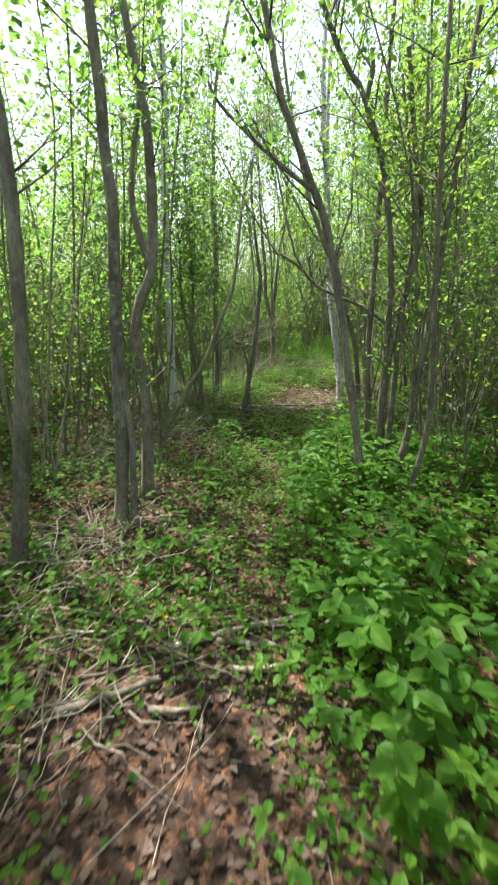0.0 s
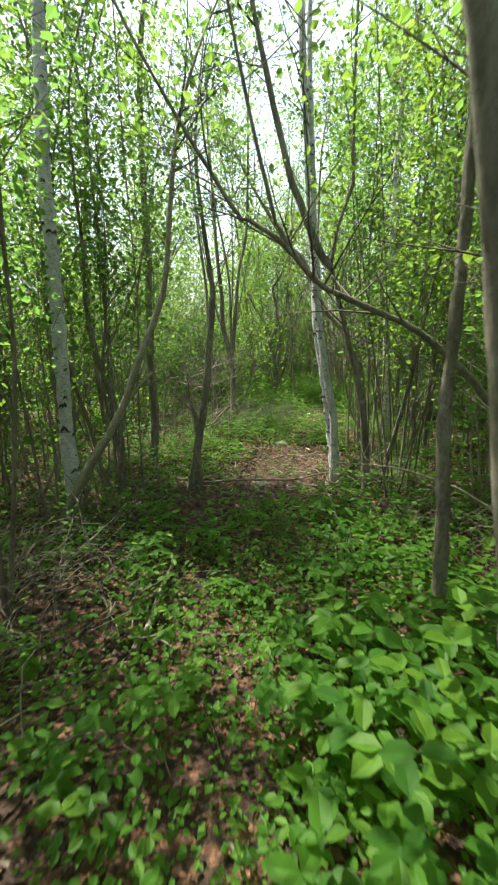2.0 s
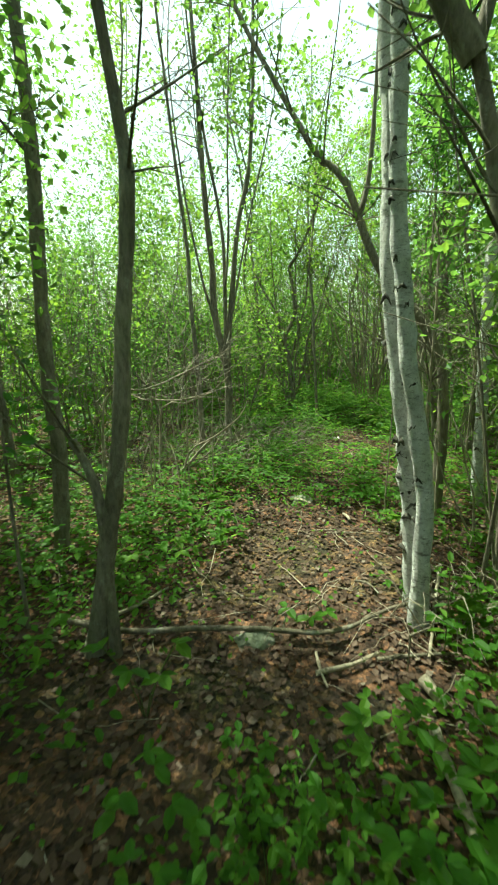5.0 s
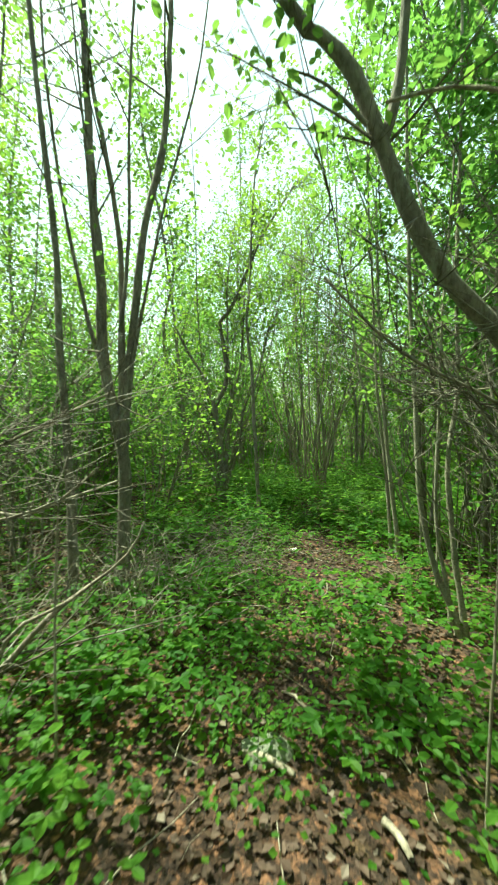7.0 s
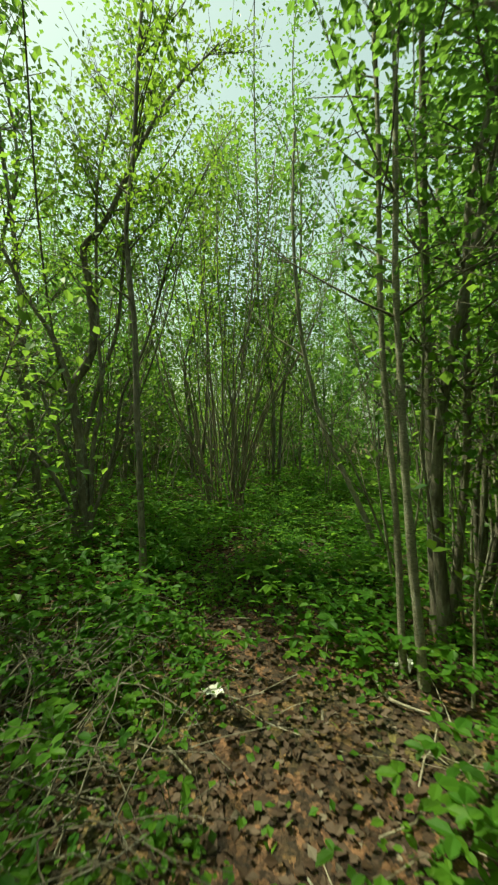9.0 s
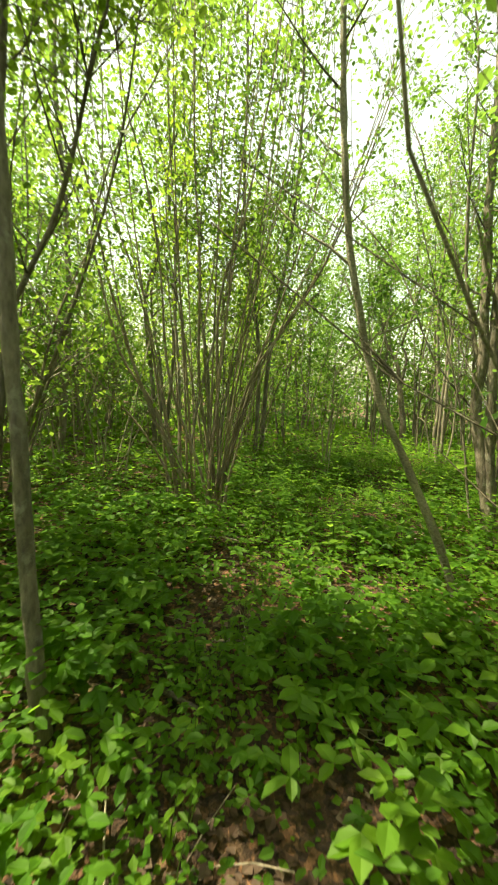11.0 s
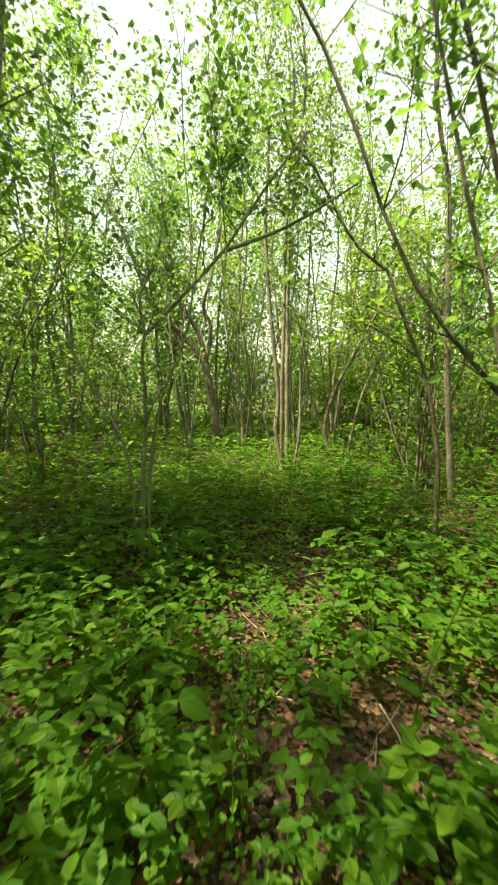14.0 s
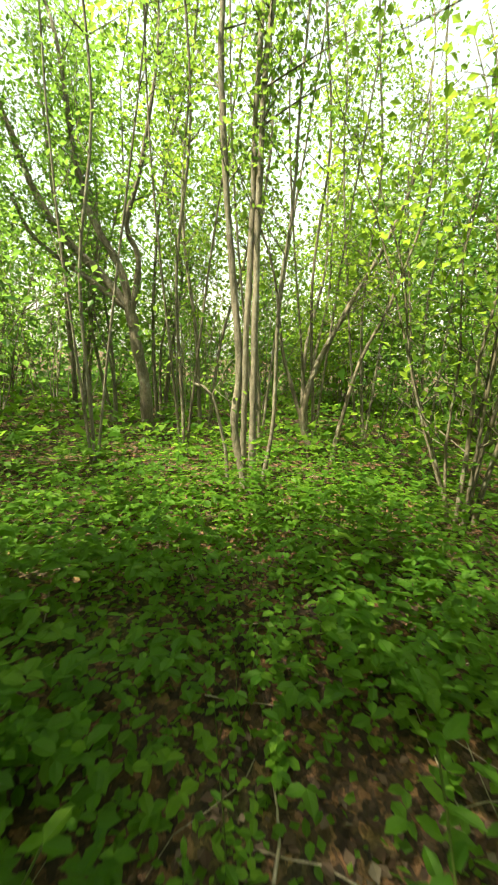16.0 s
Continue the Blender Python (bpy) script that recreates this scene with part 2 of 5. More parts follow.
def mesh_of(name, verts, faces, mats, slots=None, variation=None, smooth=True):
    """verts: n x 3; faces: list of arrays of equal-sided faces."""
    me = bpy.data.meshes.new(name)
    verts = np.asarray(verts, np.float32)
    me.vertices.add(len(verts))
    me.vertices.foreach_set("co", verts.ravel())
    loops = np.concatenate([f.ravel() for f in faces]).astype(np.int32)
    sizes = np.concatenate([np.full(len(f), f.shape[1]) for f in faces]).astype(np.int32)
    me.loops.add(len(loops))
    me.loops.foreach_set("vertex_index", loops)
    me.polygons.add(len(sizes))
    me.polygons.foreach_set("loop_start", np.concatenate([[0], np.cumsum(sizes)[:-1]]).astype(np.int32))
    me.polygons.foreach_set("use_smooth", np.full(len(sizes), smooth))
    for m in mats:
        me.materials.append(m)
    if slots is not None:
        me.polygons.foreach_set("material_index", np.asarray(slots, np.int32))
    if variation is not None:
        a = me.attributes.new("variation", "FLOAT", "FACE")
        a.data.foreach_set("value", np.asarray(variation, np.float32))
    me.update(calc_edges=True)
    return me


def curve_points(points, step):
    """A smooth line through control points."""
    p = np.asarray(points, float)
    p = np.vstack([2 * p[0] - p[1], p, 2 * p[-1] - p[-2]])
    out = []
    for a, b, c, d in zip(p, p[1:], p[2:], p[3:]):
        n = max(2, int(np.linalg.norm(c - b) / step))
        for k in np.arange(n) / n:
            out.append(0.5 * (2 * b + (c - a) * k + (2 * a - 5 * b + 4 * c - d) * k * k + (3 * b - a - 3 * c + d) * k ** 3))
    out.append(p[-2])
    return np.array(out)


class Tubes:
    """Gathers tapered tubes into one mesh."""

    def __init__(self):
        self.v, self.q, self.n = [], [], 0

    def add(self, line, radii, sides=6, rough=0.0, rng=None):
        line = np.asarray(line, float)
        tan = np.gradient(line, axis=0)
        tan /= np.linalg.norm(tan, axis=1)[:, None] + 1e-9
        ref = np.array([1.0, 0, 0]) if abs(tan[:, 0]).mean() < 0.8 else np.array([0, 0, 1.0])
        u = np.cross(tan, ref)
        u /= np.linalg.norm(u, axis=1)[:, None] + 1e-9
        w = np.cross(tan, u)
        ang = np.arange(sides) * 2 * math.pi / sides
        rad = np.asarray(radii, float)[:, None] * np.ones((1, sides))
        if rough and rng is not None:
            rad = rad * (1 + rough * rng.standard_normal(rad.shape))
        ring = line[:, None, :] + rad[:, :, None] * (np.cos(ang)[None, :, None] * u[:, None, :] + np.sin(ang)[None, :, None] * w[:, None, :])
        m = len(line)
        i = np.arange(m - 1)[:, None] * sides + np.arange(sides)[None, :]
        j = np.arange(m - 1)[:, None] * sides + (np.arange(sides)[None, :] + 1) % sides
        self.q.append(np.stack([i, j, j + sides, i + sides], -1).reshape(-1, 4) + self.n)
        self.v.append(ring.reshape(-1, 3))
        self.n += m * sides

    def mesh(self, name, mat):
        return mesh_of(name, np.vstack(self.v), [np.vstack(self.q)], [mat])


# leaf outlines: along (0..1), half width, drop of the rim
DART = np.array([(0, 0.18, 0), (1, 0.05, -0.05), (0.35, -0.42, 0.04)])
KITE = np.array([(0, 0, 0), (0.45, 0.36, 0.05), (1, 0, -0.08), (0.45, -0.36, 0.05)])
OVAL = np.array([(0, 0, 0), (0.26, 0.29, 0.06), (0.68, 0.27, 0.04), (1, 0, -0.1), (0.68, -0.27, 0.04), (0.28, -0.27, 0.06)])
OVAL_F = np.array([(0, 1, 2, 3), (0, 3, 4, 5)])


def leaf_frames(n, rng, droop=0.3, flat=0.5):
    """Random leaf axes: along, across, up."""
    az = rng.uniform(0, 2 * math.pi, n)
    el = rng.normal(-droop, flat, n)
    a = np.stack([np.cos(az) * np.cos(el), np.sin(az) * np.cos(el), np.sin(el)], 1)
    side = np.stack([-np.sin(az), np.cos(az), np.zeros(n)], 1)
    roll = rng.normal(0, flat, n)[:, None]
    up = np.cross(a, side)
    s2 = side * np.cos(roll) + up * np.sin(roll)
    return a, s2, np.cross(a, s2)


def leaves(name, at, size, mat, rng, shape="kite", droop=0.3, flat=0.5, axes=None, tint=None, width=1.0):
    n = len(at)
    a, s, u = axes if axes is not None else leaf_frames(n, rng, droop, flat)
    prof = {"kite": KITE, "oval": OVAL, "dart": DART}[shape]
    size = np.asarray(size, float).reshape(-1, 1, 1)
    v = at[:, None, :] + size * (prof[None, :, 0:1] * a[:, None, :] + width * prof[None, :, 1:2] * s[:, None, :] + prof[None, :, 2:3] * u[:, None, :])
    k = len(prof)
    base = (np.arange(n) * k)[:, None]
    if shape == "kite":
        faces, per = base + np.arange(4)[None, :], 1
    elif shape == "dart":
        faces, per = base + np.arange(3)[None, :], 1
    else:
        faces, per = (base[:, :, None] + OVAL_F[None]).reshape(-1, 4), 2
    var = rng.uniform(0, 1, n) if tint is None else tint
    return mesh_of(name, v.reshape(-1, 3), [faces], [mat], None, np.repeat(var, per), smooth=False)


# ---- trees ----


def grow(stems, rng, leaf, twigs, sides=8, step=0.12, first=0.35, detail=2, spread=0.07):
    """Stems, boughs, twigs and leaf places of one tree. stems: (base radius, tip radius, points)."""
    trunk, boughs, spots = Tubes(), Tubes(), []
    for r0, r1, pts in stems:
        line = curve_points(pts, step)
        n = len(line)
        wob = np.cumsum(rng.normal(0, 0.002, (n, 3)), axis=0)
        wob -= np.linspace(0, 1, n)[:, None] * wob[-1]
        line = line + wob
        k = np.linspace(0, 1, n)
        rad = r0 + (r1 - r0) * k ** 0.8
        flare = 1 + 0.3 * np.exp(-(line[:, 2] - line[0, 2]) / 0.12) * (line[0, 2] < 0.1)
        trunk.add(line, rad * flare * (1 + 0.05 * rng.standard_normal(n)), sides, 0.06, rng)
        length = np.linalg.norm(np.diff(line, axis=0), axis=1).sum()
        zmin = line[0, 2]
        count = int(length * 4.2 * twigs)
        for _ in range(count):
            q = first + (1 - first) * rng.uniform() ** 0.8
            i = min(n - 2, int(q * (n - 1)))
            if line[i, 2] < 0.55 and rng.uniform() < 0.8:
                continue
            t = line[i + 1] - line[i]
            t /= np.linalg.norm(t) + 1e-9
            az = rng.uniform(0, 2 * math.pi)
            d = t * rng.uniform(0.3, 0.9) + np.array([math.cos(az), math.sin(az), rng.uniform(-0.15, 0.5)])
            d /= np.linalg.norm(d)
            ln = rng.uniform(0.35, 1.15) * (1.15 - 0.5 * q)
            m = 6
            bend = rng.normal(0, 0.12, 3) + np.array([0, 0, rng.uniform(-0.1, 0.25)])
            u = np.linspace(0, 1, m)[:, None]
            b = line[i] + d * ln * u + bend * ln * u * u + np.cumsum(rng.normal(0, 0.012, (m, 3)), axis=0) * u
            rb = min(rad[i] * 0.5, 0.004 + 0.007 * ln)
            boughs.add(b[::(1, 2, 5)[2 - detail]] if detail < 2 else b, np.linspace(rb, 0.0018, m)[::(1, 2, 5)[2 - detail]] if detail < 2 else np.linspace(rb, 0.0018, m), 3)
            spots.append(b[2:])
            for _ in range(rng.integers(2, 5)):
                j = rng.integers(1, m - 1)
                e = d * 0.6 + rng.normal(0, 0.6, 3)
                e /= np.linalg.norm(e)
                tw = b[j] + e * rng.uniform(0.15, 0.42) * np.linspace(0, 1, 4)[:, None] + np.array([0, 0, 0.04]) * np.linspace(0, 1, 4)[:, None] ** 2
                if detail == 2:
                    boughs.add(tw, np.linspace(0.003, 0.0012, 4), 3)
                elif detail == 1 and rng.uniform() < 0.12:
                    boughs.add(tw[::3], np.array([0.003, 0.0012]), 3)
                spots.append(tw[1:])
    at = np.zeros((0, 3))
    if spots and leaf > 0:
        s = np.vstack(spots)
        n = int(len(s) * leaf * (3.0 if detail < 2 else 1.9))
        if n:
            pick = rng.integers(0, len(s), n)
            if detail == 2:
                high = np.nonzero(s[:, 2] > 2.5)[0]
                if len(high):
                    pick = np.concatenate([pick, high[rng.integers(0, len(high), int(1.3 * min(1.0, 1.2 * leaf) * len(high)))]])
            at = s[pick] + rng.normal(0, spread, (len(pick), 3))
    return trunk, boughs, at


def tree_thing(name, label, category, group, stems, leaf, twigs, bark, seed, leaf_size=0.06, sides=8, step=0.12, first=0.35, detail=2, spread=0.07):
    rng = np.random.default_rng(seed)
    trunk, boughs, at = grow(stems, rng, leaf, twigs, sides, step, first, detail, spread)
    if (detail == 2 or name == "thin_stems") and len(at):
        # the trail is kept open at walking height
        at = at[(trail_distance(at[:, 0], at[:, 1]) > 0.8) | (at[:, 2] > 2.3)]
    if category == "thicket":
        # inside, the stems are bare to above head height
        at = at[(np.hypot(at[:, 0], at[:, 1]) < 0.75) | (at[:, 2] > 2.5)]
    ob = tagged(new(name, trunk.mesh(name + "_trunk", bark)), label, category, group)
    if boughs.n:
        b = tagged(new("branches", boughs.mesh("branches", TWIG)), kind="stuff")
        b.parent = ob
    if len(at):
        f = tagged(new("foliage", leaves("foliage", at, rng.uniform(0.6, 1.2, len(at)) * leaf_size, LEAF, rng, ("dart", "kite", "oval")[detail])), kind="stuff")
        f.parent = ob
    return ob


SEED = [10]


def rooted(stems):
    """Lets the first stem reach the ground under it."""
    out = []
    for k, (r0, r1, pts) in enumerate(stems):
        pts = [tuple(p) for p in pts]
        x, y, z = pts[0]
        if k == 0 or z < float(height(x, y)) + 0.78:
            g = float(height(x, y)) - 0.06
            if z > g + 0.03:
                dx, dy = (x - pts[1][0]) * 0.25, (y - pts[1][1]) * 0.25
                pts.insert(0, (x + dx, y + dy, g))
        out.append((r0, r1, pts))
    return out


def alder(stems, leaf=1.0, twigs=1.0):
    SEED[0] += 1
    return tree_thing("alder_tree", "grey-brown alder with slender crooked stems in spring leaf", "tree", "woodland trees", rooted(stems), leaf, twigs, BARK, SEED[0], 0.058)


def willow(stems, leaf=1.0, twigs=1.0):
    SEED[0] += 1
    return tree_thing("willow_tree", "dark-barked willow with leaning crooked stems and small leaves", "tree", "woodland trees", rooted(stems), leaf, twigs, WILLOW_BARK, SEED[0], 0.05)


def birch(stems, leaf=1.0, twigs=1.0):
    SEED[0] += 1
    ob = tree_thing("birch_tree", "white birch with dark horizontal scars on its bark", "tree", "birches", rooted(stems), leaf, twigs * 0.8, BIRCH_BARK, SEED[0], 0.05, 14, 0.07, 0.5)
    rng = np.random.default_rng(SEED[0])
    t = Tubes()
    for r0, r1, pts in rooted(stems):
        line = curve_points(pts, 0.07)
        n = len(line)
        for _ in range(int(n * 0.6)):
            i = int(rng.uniform(0.02, 0.8) * n)
            r = (r0 + (r1 - r0) * (i / n) ** 0.8) * 1.0
            az, w, h = rng.uniform(0, 6.283), rng.uniform(0.25, 0.75), rng.uniform(0.3, 0.9) * r
            a = az + np.linspace(-w, w, 7)
            sag = -np.abs(np.linspace(-1, 1, 7)) ** 1.3 * h + rng.normal(0, 0.004, 7)
            t.add(np.stack([line[i, 0] + r * np.cos(a), line[i, 1] + r * np.sin(a), line[i, 2] + sag], 1), np.array([0.05, 0.1, 0.16, 0.24, 0.16, 0.1, 0.05]) * r * rng.uniform(0.8, 1.5), 4)
    sc = tagged(new("bark_scars", t.mesh("bark_scars", SCAR)), "black chevron branch scars", kind="stuff")
    sc.parent = ob
    return ob


def sapling(stems, leaf=1.0, twigs=1.0):
    SEED[0] += 1
    return tree_thing("sapling", "thin smooth-barked sapling with pale grey-green poles", "sapling", "saplings", rooted(stems), leaf, twigs, POLE_BARK, SEED[0], 0.065)


def hazel(stems, leaf=1.0, twigs=1.0):
    SEED[0] += 1
    return tree_thing("hazel_bush", "large hazel bush fanning out in many straight brown stems", "bush", "", rooted([(0.74 * a, 0.8 * b, p) for a, b, p in stems]), leaf, twigs, HAZEL_BARK, SEED[0], 0.058, 7)


def pole(stems, leaf=1.0, twigs=0.6):
    SEED[0] += 1
    return tree_thing("thin_stems", "bunch of thin grey-brown bare stems with few leaves", "sapling", "thin stems", rooted(stems), leaf * 0.45, twigs * 0.6, WILLOW_BARK if SEED[0] % 2 else BARK, SEED[0], 0.07, 5, 0.3, detail=1, spread=0.1)


def dead_branch_tree(stems, leaf=0.1, twigs=1.0):
    SEED[0] += 1
    return tree_thing("leaning_tree", "pale leaning half-dead stem with bare side branches", "tree", "woodland trees", rooted(stems), leaf, twigs, POLE_BARK, SEED[0], 0.05, 8, 0.12, 0.5)


# ---- ground ----


def ground_sheet():
    near = np.arange(-9, 26.001, 0.28)
    far = np.array([0.5, 1.2, 2.2, 4, 7, 12, 20, 35, 60, 120, 250, 600])
    axis_x = np.concatenate([-9 - far[::-1], near[near <= 22], 22 + far])
    axis_y = np.concatenate([-6 - far[::-1], near[near >= -6], 26 + far])
    gx, gy = np.meshgrid(axis_x, axis_y)
    v = np.stack([gx, gy, height(gx, gy)], -1).reshape(-1, 3)
    nx, ny = len(axis_x), len(axis_y)
    i = (np.arange(ny - 1)[:, None] * nx + np.arange(nx - 1)[None, :]).ravel()
    tagged(new("ground", mesh_of("ground", v, [np.stack([i, i + 1, i + nx + 1, i + nx], 1)], [SOIL])),
           "brown woodland soil strewn with dry leaves", "ground", kind="structure")


ground_sheet()

# ---- trees beside the trail ----
alder([
    (0.056, 0.014, [(-1.05, 2.99, -0.08), (-0.97, 2.99, 0.55), (-0.93, 2.99, 1.14), (-0.88, 2.99, 1.66), (-0.84, 2.99, 2.12), (-0.85, 2.99, 2.43), (-0.84, 2.99, 2.72), (-0.82, 2.99, 4.42), (-0.47, 3.50, 6.12)]),
    (0.031, 0.019, [(-0.94, 2.99, -0.05), (-0.90, 2.99, 0.55), (-0.91, 2.99, 1.03), (-0.87, 2.99, 1.52)]),
], leaf=0.60, twigs=1.00)
alder([
    (0.059, 0.012, [(-0.97, 3.47, -0.26), (-0.90, 3.47, 0.34), (-0.88, 3.47, 0.83), (-0.91, 3.47, 1.25), (-0.84, 3.47, 1.54), (-0.73, 3.47, 1.75), (-0.70, 3.47, 2.07), (-0.68, 3.47, 2.43), (-0.68, 3.47, 2.78), (-0.72, 3.47, 3.04), (-0.87, 3.47, 4.58), (-0.71, 3.94, 6.12)]),
    (0.028, 0.014, [(-0.73, 3.47, 1.75), (-0.81, 3.47, 2.02), (-0.84, 3.47, 2.30), (-0.76, 3.47, 2.68), (-0.66, 3.47, 3.03)]),
], leaf=0.60, twigs=1.00)
alder([
    (0.054, 0.013, [(-1.57, 2.30, -0.24), (-1.36, 2.30, 0.68), (-1.22, 2.30, 1.48), (-1.16, 2.30, 2.01), (-1.15, 2.30, 2.35), (-1.13, 2.30, 4.15), (-0.75, 2.84, 5.95)]),
], leaf=0.50, twigs=1.00)
alder([
    (0.042, 0.011, [(1.00, 3.48, 0.14), (0.94, 3.48, 0.52), (0.81, 3.48, 1.21), (0.64, 3.48, 1.97), (0.50, 3.48, 2.33), (0.33, 3.48, 2.72), (0.23, 3.48, 3.03), (-0.07, 3.49, 4.55), (-0.06, 3.95, 6.07)]),
    (0.021, 0.009, [(0.50, 3.48, 2.28), (0.20, 3.48, 2.50), (-0.01, 3.49, 2.68), (-0.18, 3.49, 2.84), (-0.23, 3.49, 2.95)]),
], leaf=0.60, twigs=1.00)
willow([
    (0.039, 0.010, [(1.33, 3.95, -0.15), (1.32, 3.95, 0.75), (1.32, 3.95, 1.37), (1.27, 3.95, 2.00), (1.15, 3.96, 2.56), (1.05, 3.96, 2.84), (0.92, 3.96, 3.11), (0.74, 3.96, 3.34), (0.16, 3.96, 4.61), (-0.13, 4.39, 5.89)]),
    (0.025, 0.017, [(1.05, 3.96, 2.84), (0.99, 3.96, 2.99), (1.03, 3.96, 3.19), (1.01, 3.96, 3.33)]),
    (0.031, 0.019, [(1.43, 3.95, -0.17), (1.41, 3.95, 0.53), (1.44, 3.95, 1.52), (1.53, 3.95, 2.09), (1.40, 3.95, 2.74), (1.29, 3.95, 3.33)]),
    (0.021, 0.010, [(1.38, 3.95, -0.12), (1.36, 3.95, 0.71), (1.41, 3.95, 1.36), (1.47, 3.95, 2.03), (1.38, 3.95, 2.59), (1.26, 3.95, 3.16)]),
], leaf=0.70, twigs=1.00)
willow([
    (0.038, 0.009, [(1.42, 3.69, -0.20), (1.51, 3.69, 0.27), (1.56, 3.69, 0.92), (1.61, 3.69, 1.57), (1.64, 3.69, 2.09), (1.70, 3.69, 3.64), (2.08, 4.15, 5.19)]),
    (0.026, 0.006, [(1.24, 2.86, -0.15), (1.25, 2.86, 0.22), (1.30, 2.86, 0.54), (1.28, 2.86, 1.11), (1.23, 2.86, 1.60), (1.13, 2.86, 3.15), (1.33, 3.33, 4.70)]),
    (0.023, 0.011, [(1.50, 3.69, -0.04), (1.51, 3.69, 0.68), (1.45, 3.69, 1.50), (1.36, 3.69, 2.19), (1.38, 3.69, 2.76), (1.35, 3.69, 3.15)]),
], leaf=0.60, twigs=1.00)
dead_branch_tree([
    (0.049, 0.006, [(-1.34, 6.22, -0.48), (-0.95, 6.20, 0.20), (-0.59, 6.18, 0.76), (-0.43, 6.17, 1.14), (-0.21, 6.15, 1.62), (-0.14, 6.15, 1.87), (0.03, 6.14, 2.96), (0.43, 6.46, 4.04)]),
    (0.019, 0.010, [(-0.59, 6.18, 0.76), (-0.44, 6.17, 0.95), (-0.30, 6.16, 1.09)]),
], leaf=0.15, twigs=1.40)
birch([
    (0.078, 0.021, [(-1.22, 6.70, -0.37), (-1.24, 6.70, 0.47), (-1.21, 6.70, 1.23), (-1.17, 6.69, 2.06), (-1.13, 6.69, 3.02), (-1.06, 6.69, 3.75), (-1.02, 6.69, 4.42), (-0.95, 6.69, 6.47), (-0.46, 7.30, 8.52)]),
    (0.026, 0.016, [(-1.02, 6.69, 4.16), (-1.13, 6.69, 4.42), (-1.21, 6.70, 4.63)]),
], leaf=0.90, twigs=1.00)
alder([
    (0.063, 0.018, [(-0.65, 8.43, -0.25), (-0.60, 8.43, 0.42), (-0.61, 8.43, 1.05), (-0.58, 8.43, 1.73), (-0.55, 8.43, 2.25), (-0.45, 8.42, 4.80), (0.15, 9.18, 7.35)]),
], leaf=1.40, twigs=1.00)
willow([
    (0.028, 0.005, [(-1.03, 7.25, -0.55), (-1.13, 7.26, 0.27), (-1.29, 7.27, 0.94), (-1.36, 7.28, 1.30), (-1.31, 7.27, 1.78), (-1.22, 7.27, 3.08), (-0.86, 7.65, 4.38)]),
    (0.033, 0.006, [(-0.85, 7.24, -0.17), (-0.84, 7.24, 0.55), (-1.02, 7.25, 1.20), (-1.08, 7.26, 1.62), (-1.06, 7.26, 2.19), (-1.03, 7.25, 3.59), (-0.72, 7.67, 4.99)]),
    (0.023, 0.006, [(-0.81, 7.24, -0.28), (-0.98, 7.25, 0.89), (-0.90, 7.25, 1.53), (-0.88, 7.25, 2.29), (-0.86, 7.24, 3.59), (-0.57, 7.63, 4.89)]),
], leaf=1.00, twigs=1.00)
alder([
    (0.054, 0.015, [(1.88, 6.85, -0.27), (1.85, 6.85, 0.20), (1.78, 6.85, 0.73), (1.64, 6.86, 1.21), (1.53, 6.87, 1.62), (1.41, 6.88, 2.02), (1.37, 6.88, 2.12), (1.36, 6.88, 2.12), (1.36, 6.88, 2.13)]),
    (0.041, 0.012, [(1.40, 6.88, 2.02), (1.25, 6.89, 2.25), (1.09, 6.90, 2.63), (0.95, 6.91, 2.99), (0.62, 6.93, 4.35), (0.57, 7.37, 5.71)]),
    (0.021, 0.006, [(1.40, 6.88, 2.05), (1.48, 6.87, 2.45), (1.59, 6.86, 2.76), (1.59, 6.86, 2.97), (1.58, 6.87, 4.27), (1.82, 7.26, 5.57)]),
], leaf=0.60, twigs=1.00)
birch([
    (0.061, 0.018, [(3.23, 9.27, -0.64), (3.08, 9.27, 1.61), (3.09, 9.27, 2.85), (3.09, 9.27, 3.93), (3.10, 9.27, 4.42), (3.10, 9.27, 6.72), (3.57, 9.96, 9.02)]),
], leaf=0.80, twigs=1.00)
alder([
    (0.036, 0.004, [(2.50, 5.18, 0.10), (2.03, 5.21, 0.92), (1.55, 5.24, 1.35), (1.19, 5.26, 1.52), (1.02, 5.27, 1.59), (0.90, 5.28, 1.65), (0.78, 5.29, 1.76), (0.67, 5.29, 1.88), (0.56, 5.30, 1.96), (0.43, 5.31, 2.04), (0.33, 5.32, 2.13), (-0.20, 5.35, 2.98), (-0.52, 5.68, 3.83)]),
    (0.015, 0.003, [(0.67, 5.29, 1.88), (0.61, 5.30, 2.00), (0.56, 5.30, 2.12), (0.30, 5.32, 3.29), (0.28, 5.69, 4.46)]),
], leaf=0.60, twigs=1.00)
alder([
    (0.041, 0.010, [(1.38, 4.52, -0.15), (1.35, 4.53, 0.46), (1.31, 4.53, 0.88), (1.31, 4.53, 1.32), (1.31, 4.53, 1.69), (1.31, 4.53, 2.03), (1.32, 4.53, 2.34), (1.35, 4.53, 4.39), (1.79, 5.14, 6.44)]),
], leaf=0.60, twigs=1.00)
pole([
    (0.019, 0.004, [(-2.14, 4.38, -0.57), (-1.99, 4.38, 0.51), (-1.72, 4.38, 1.65), (-1.47, 4.38, 3.45), (-1.35, 4.38, 4.75), (-0.98, 4.77, 6.04)]),
    (0.014, 0.003, [(-2.09, 4.38, -0.57), (-1.80, 4.38, 0.70), (-1.70, 4.38, 1.52), (-1.33, 4.38, 3.32), (-1.16, 4.38, 4.61), (-0.74, 4.76, 5.90)]),
], leaf=0.80, twigs=1.00)
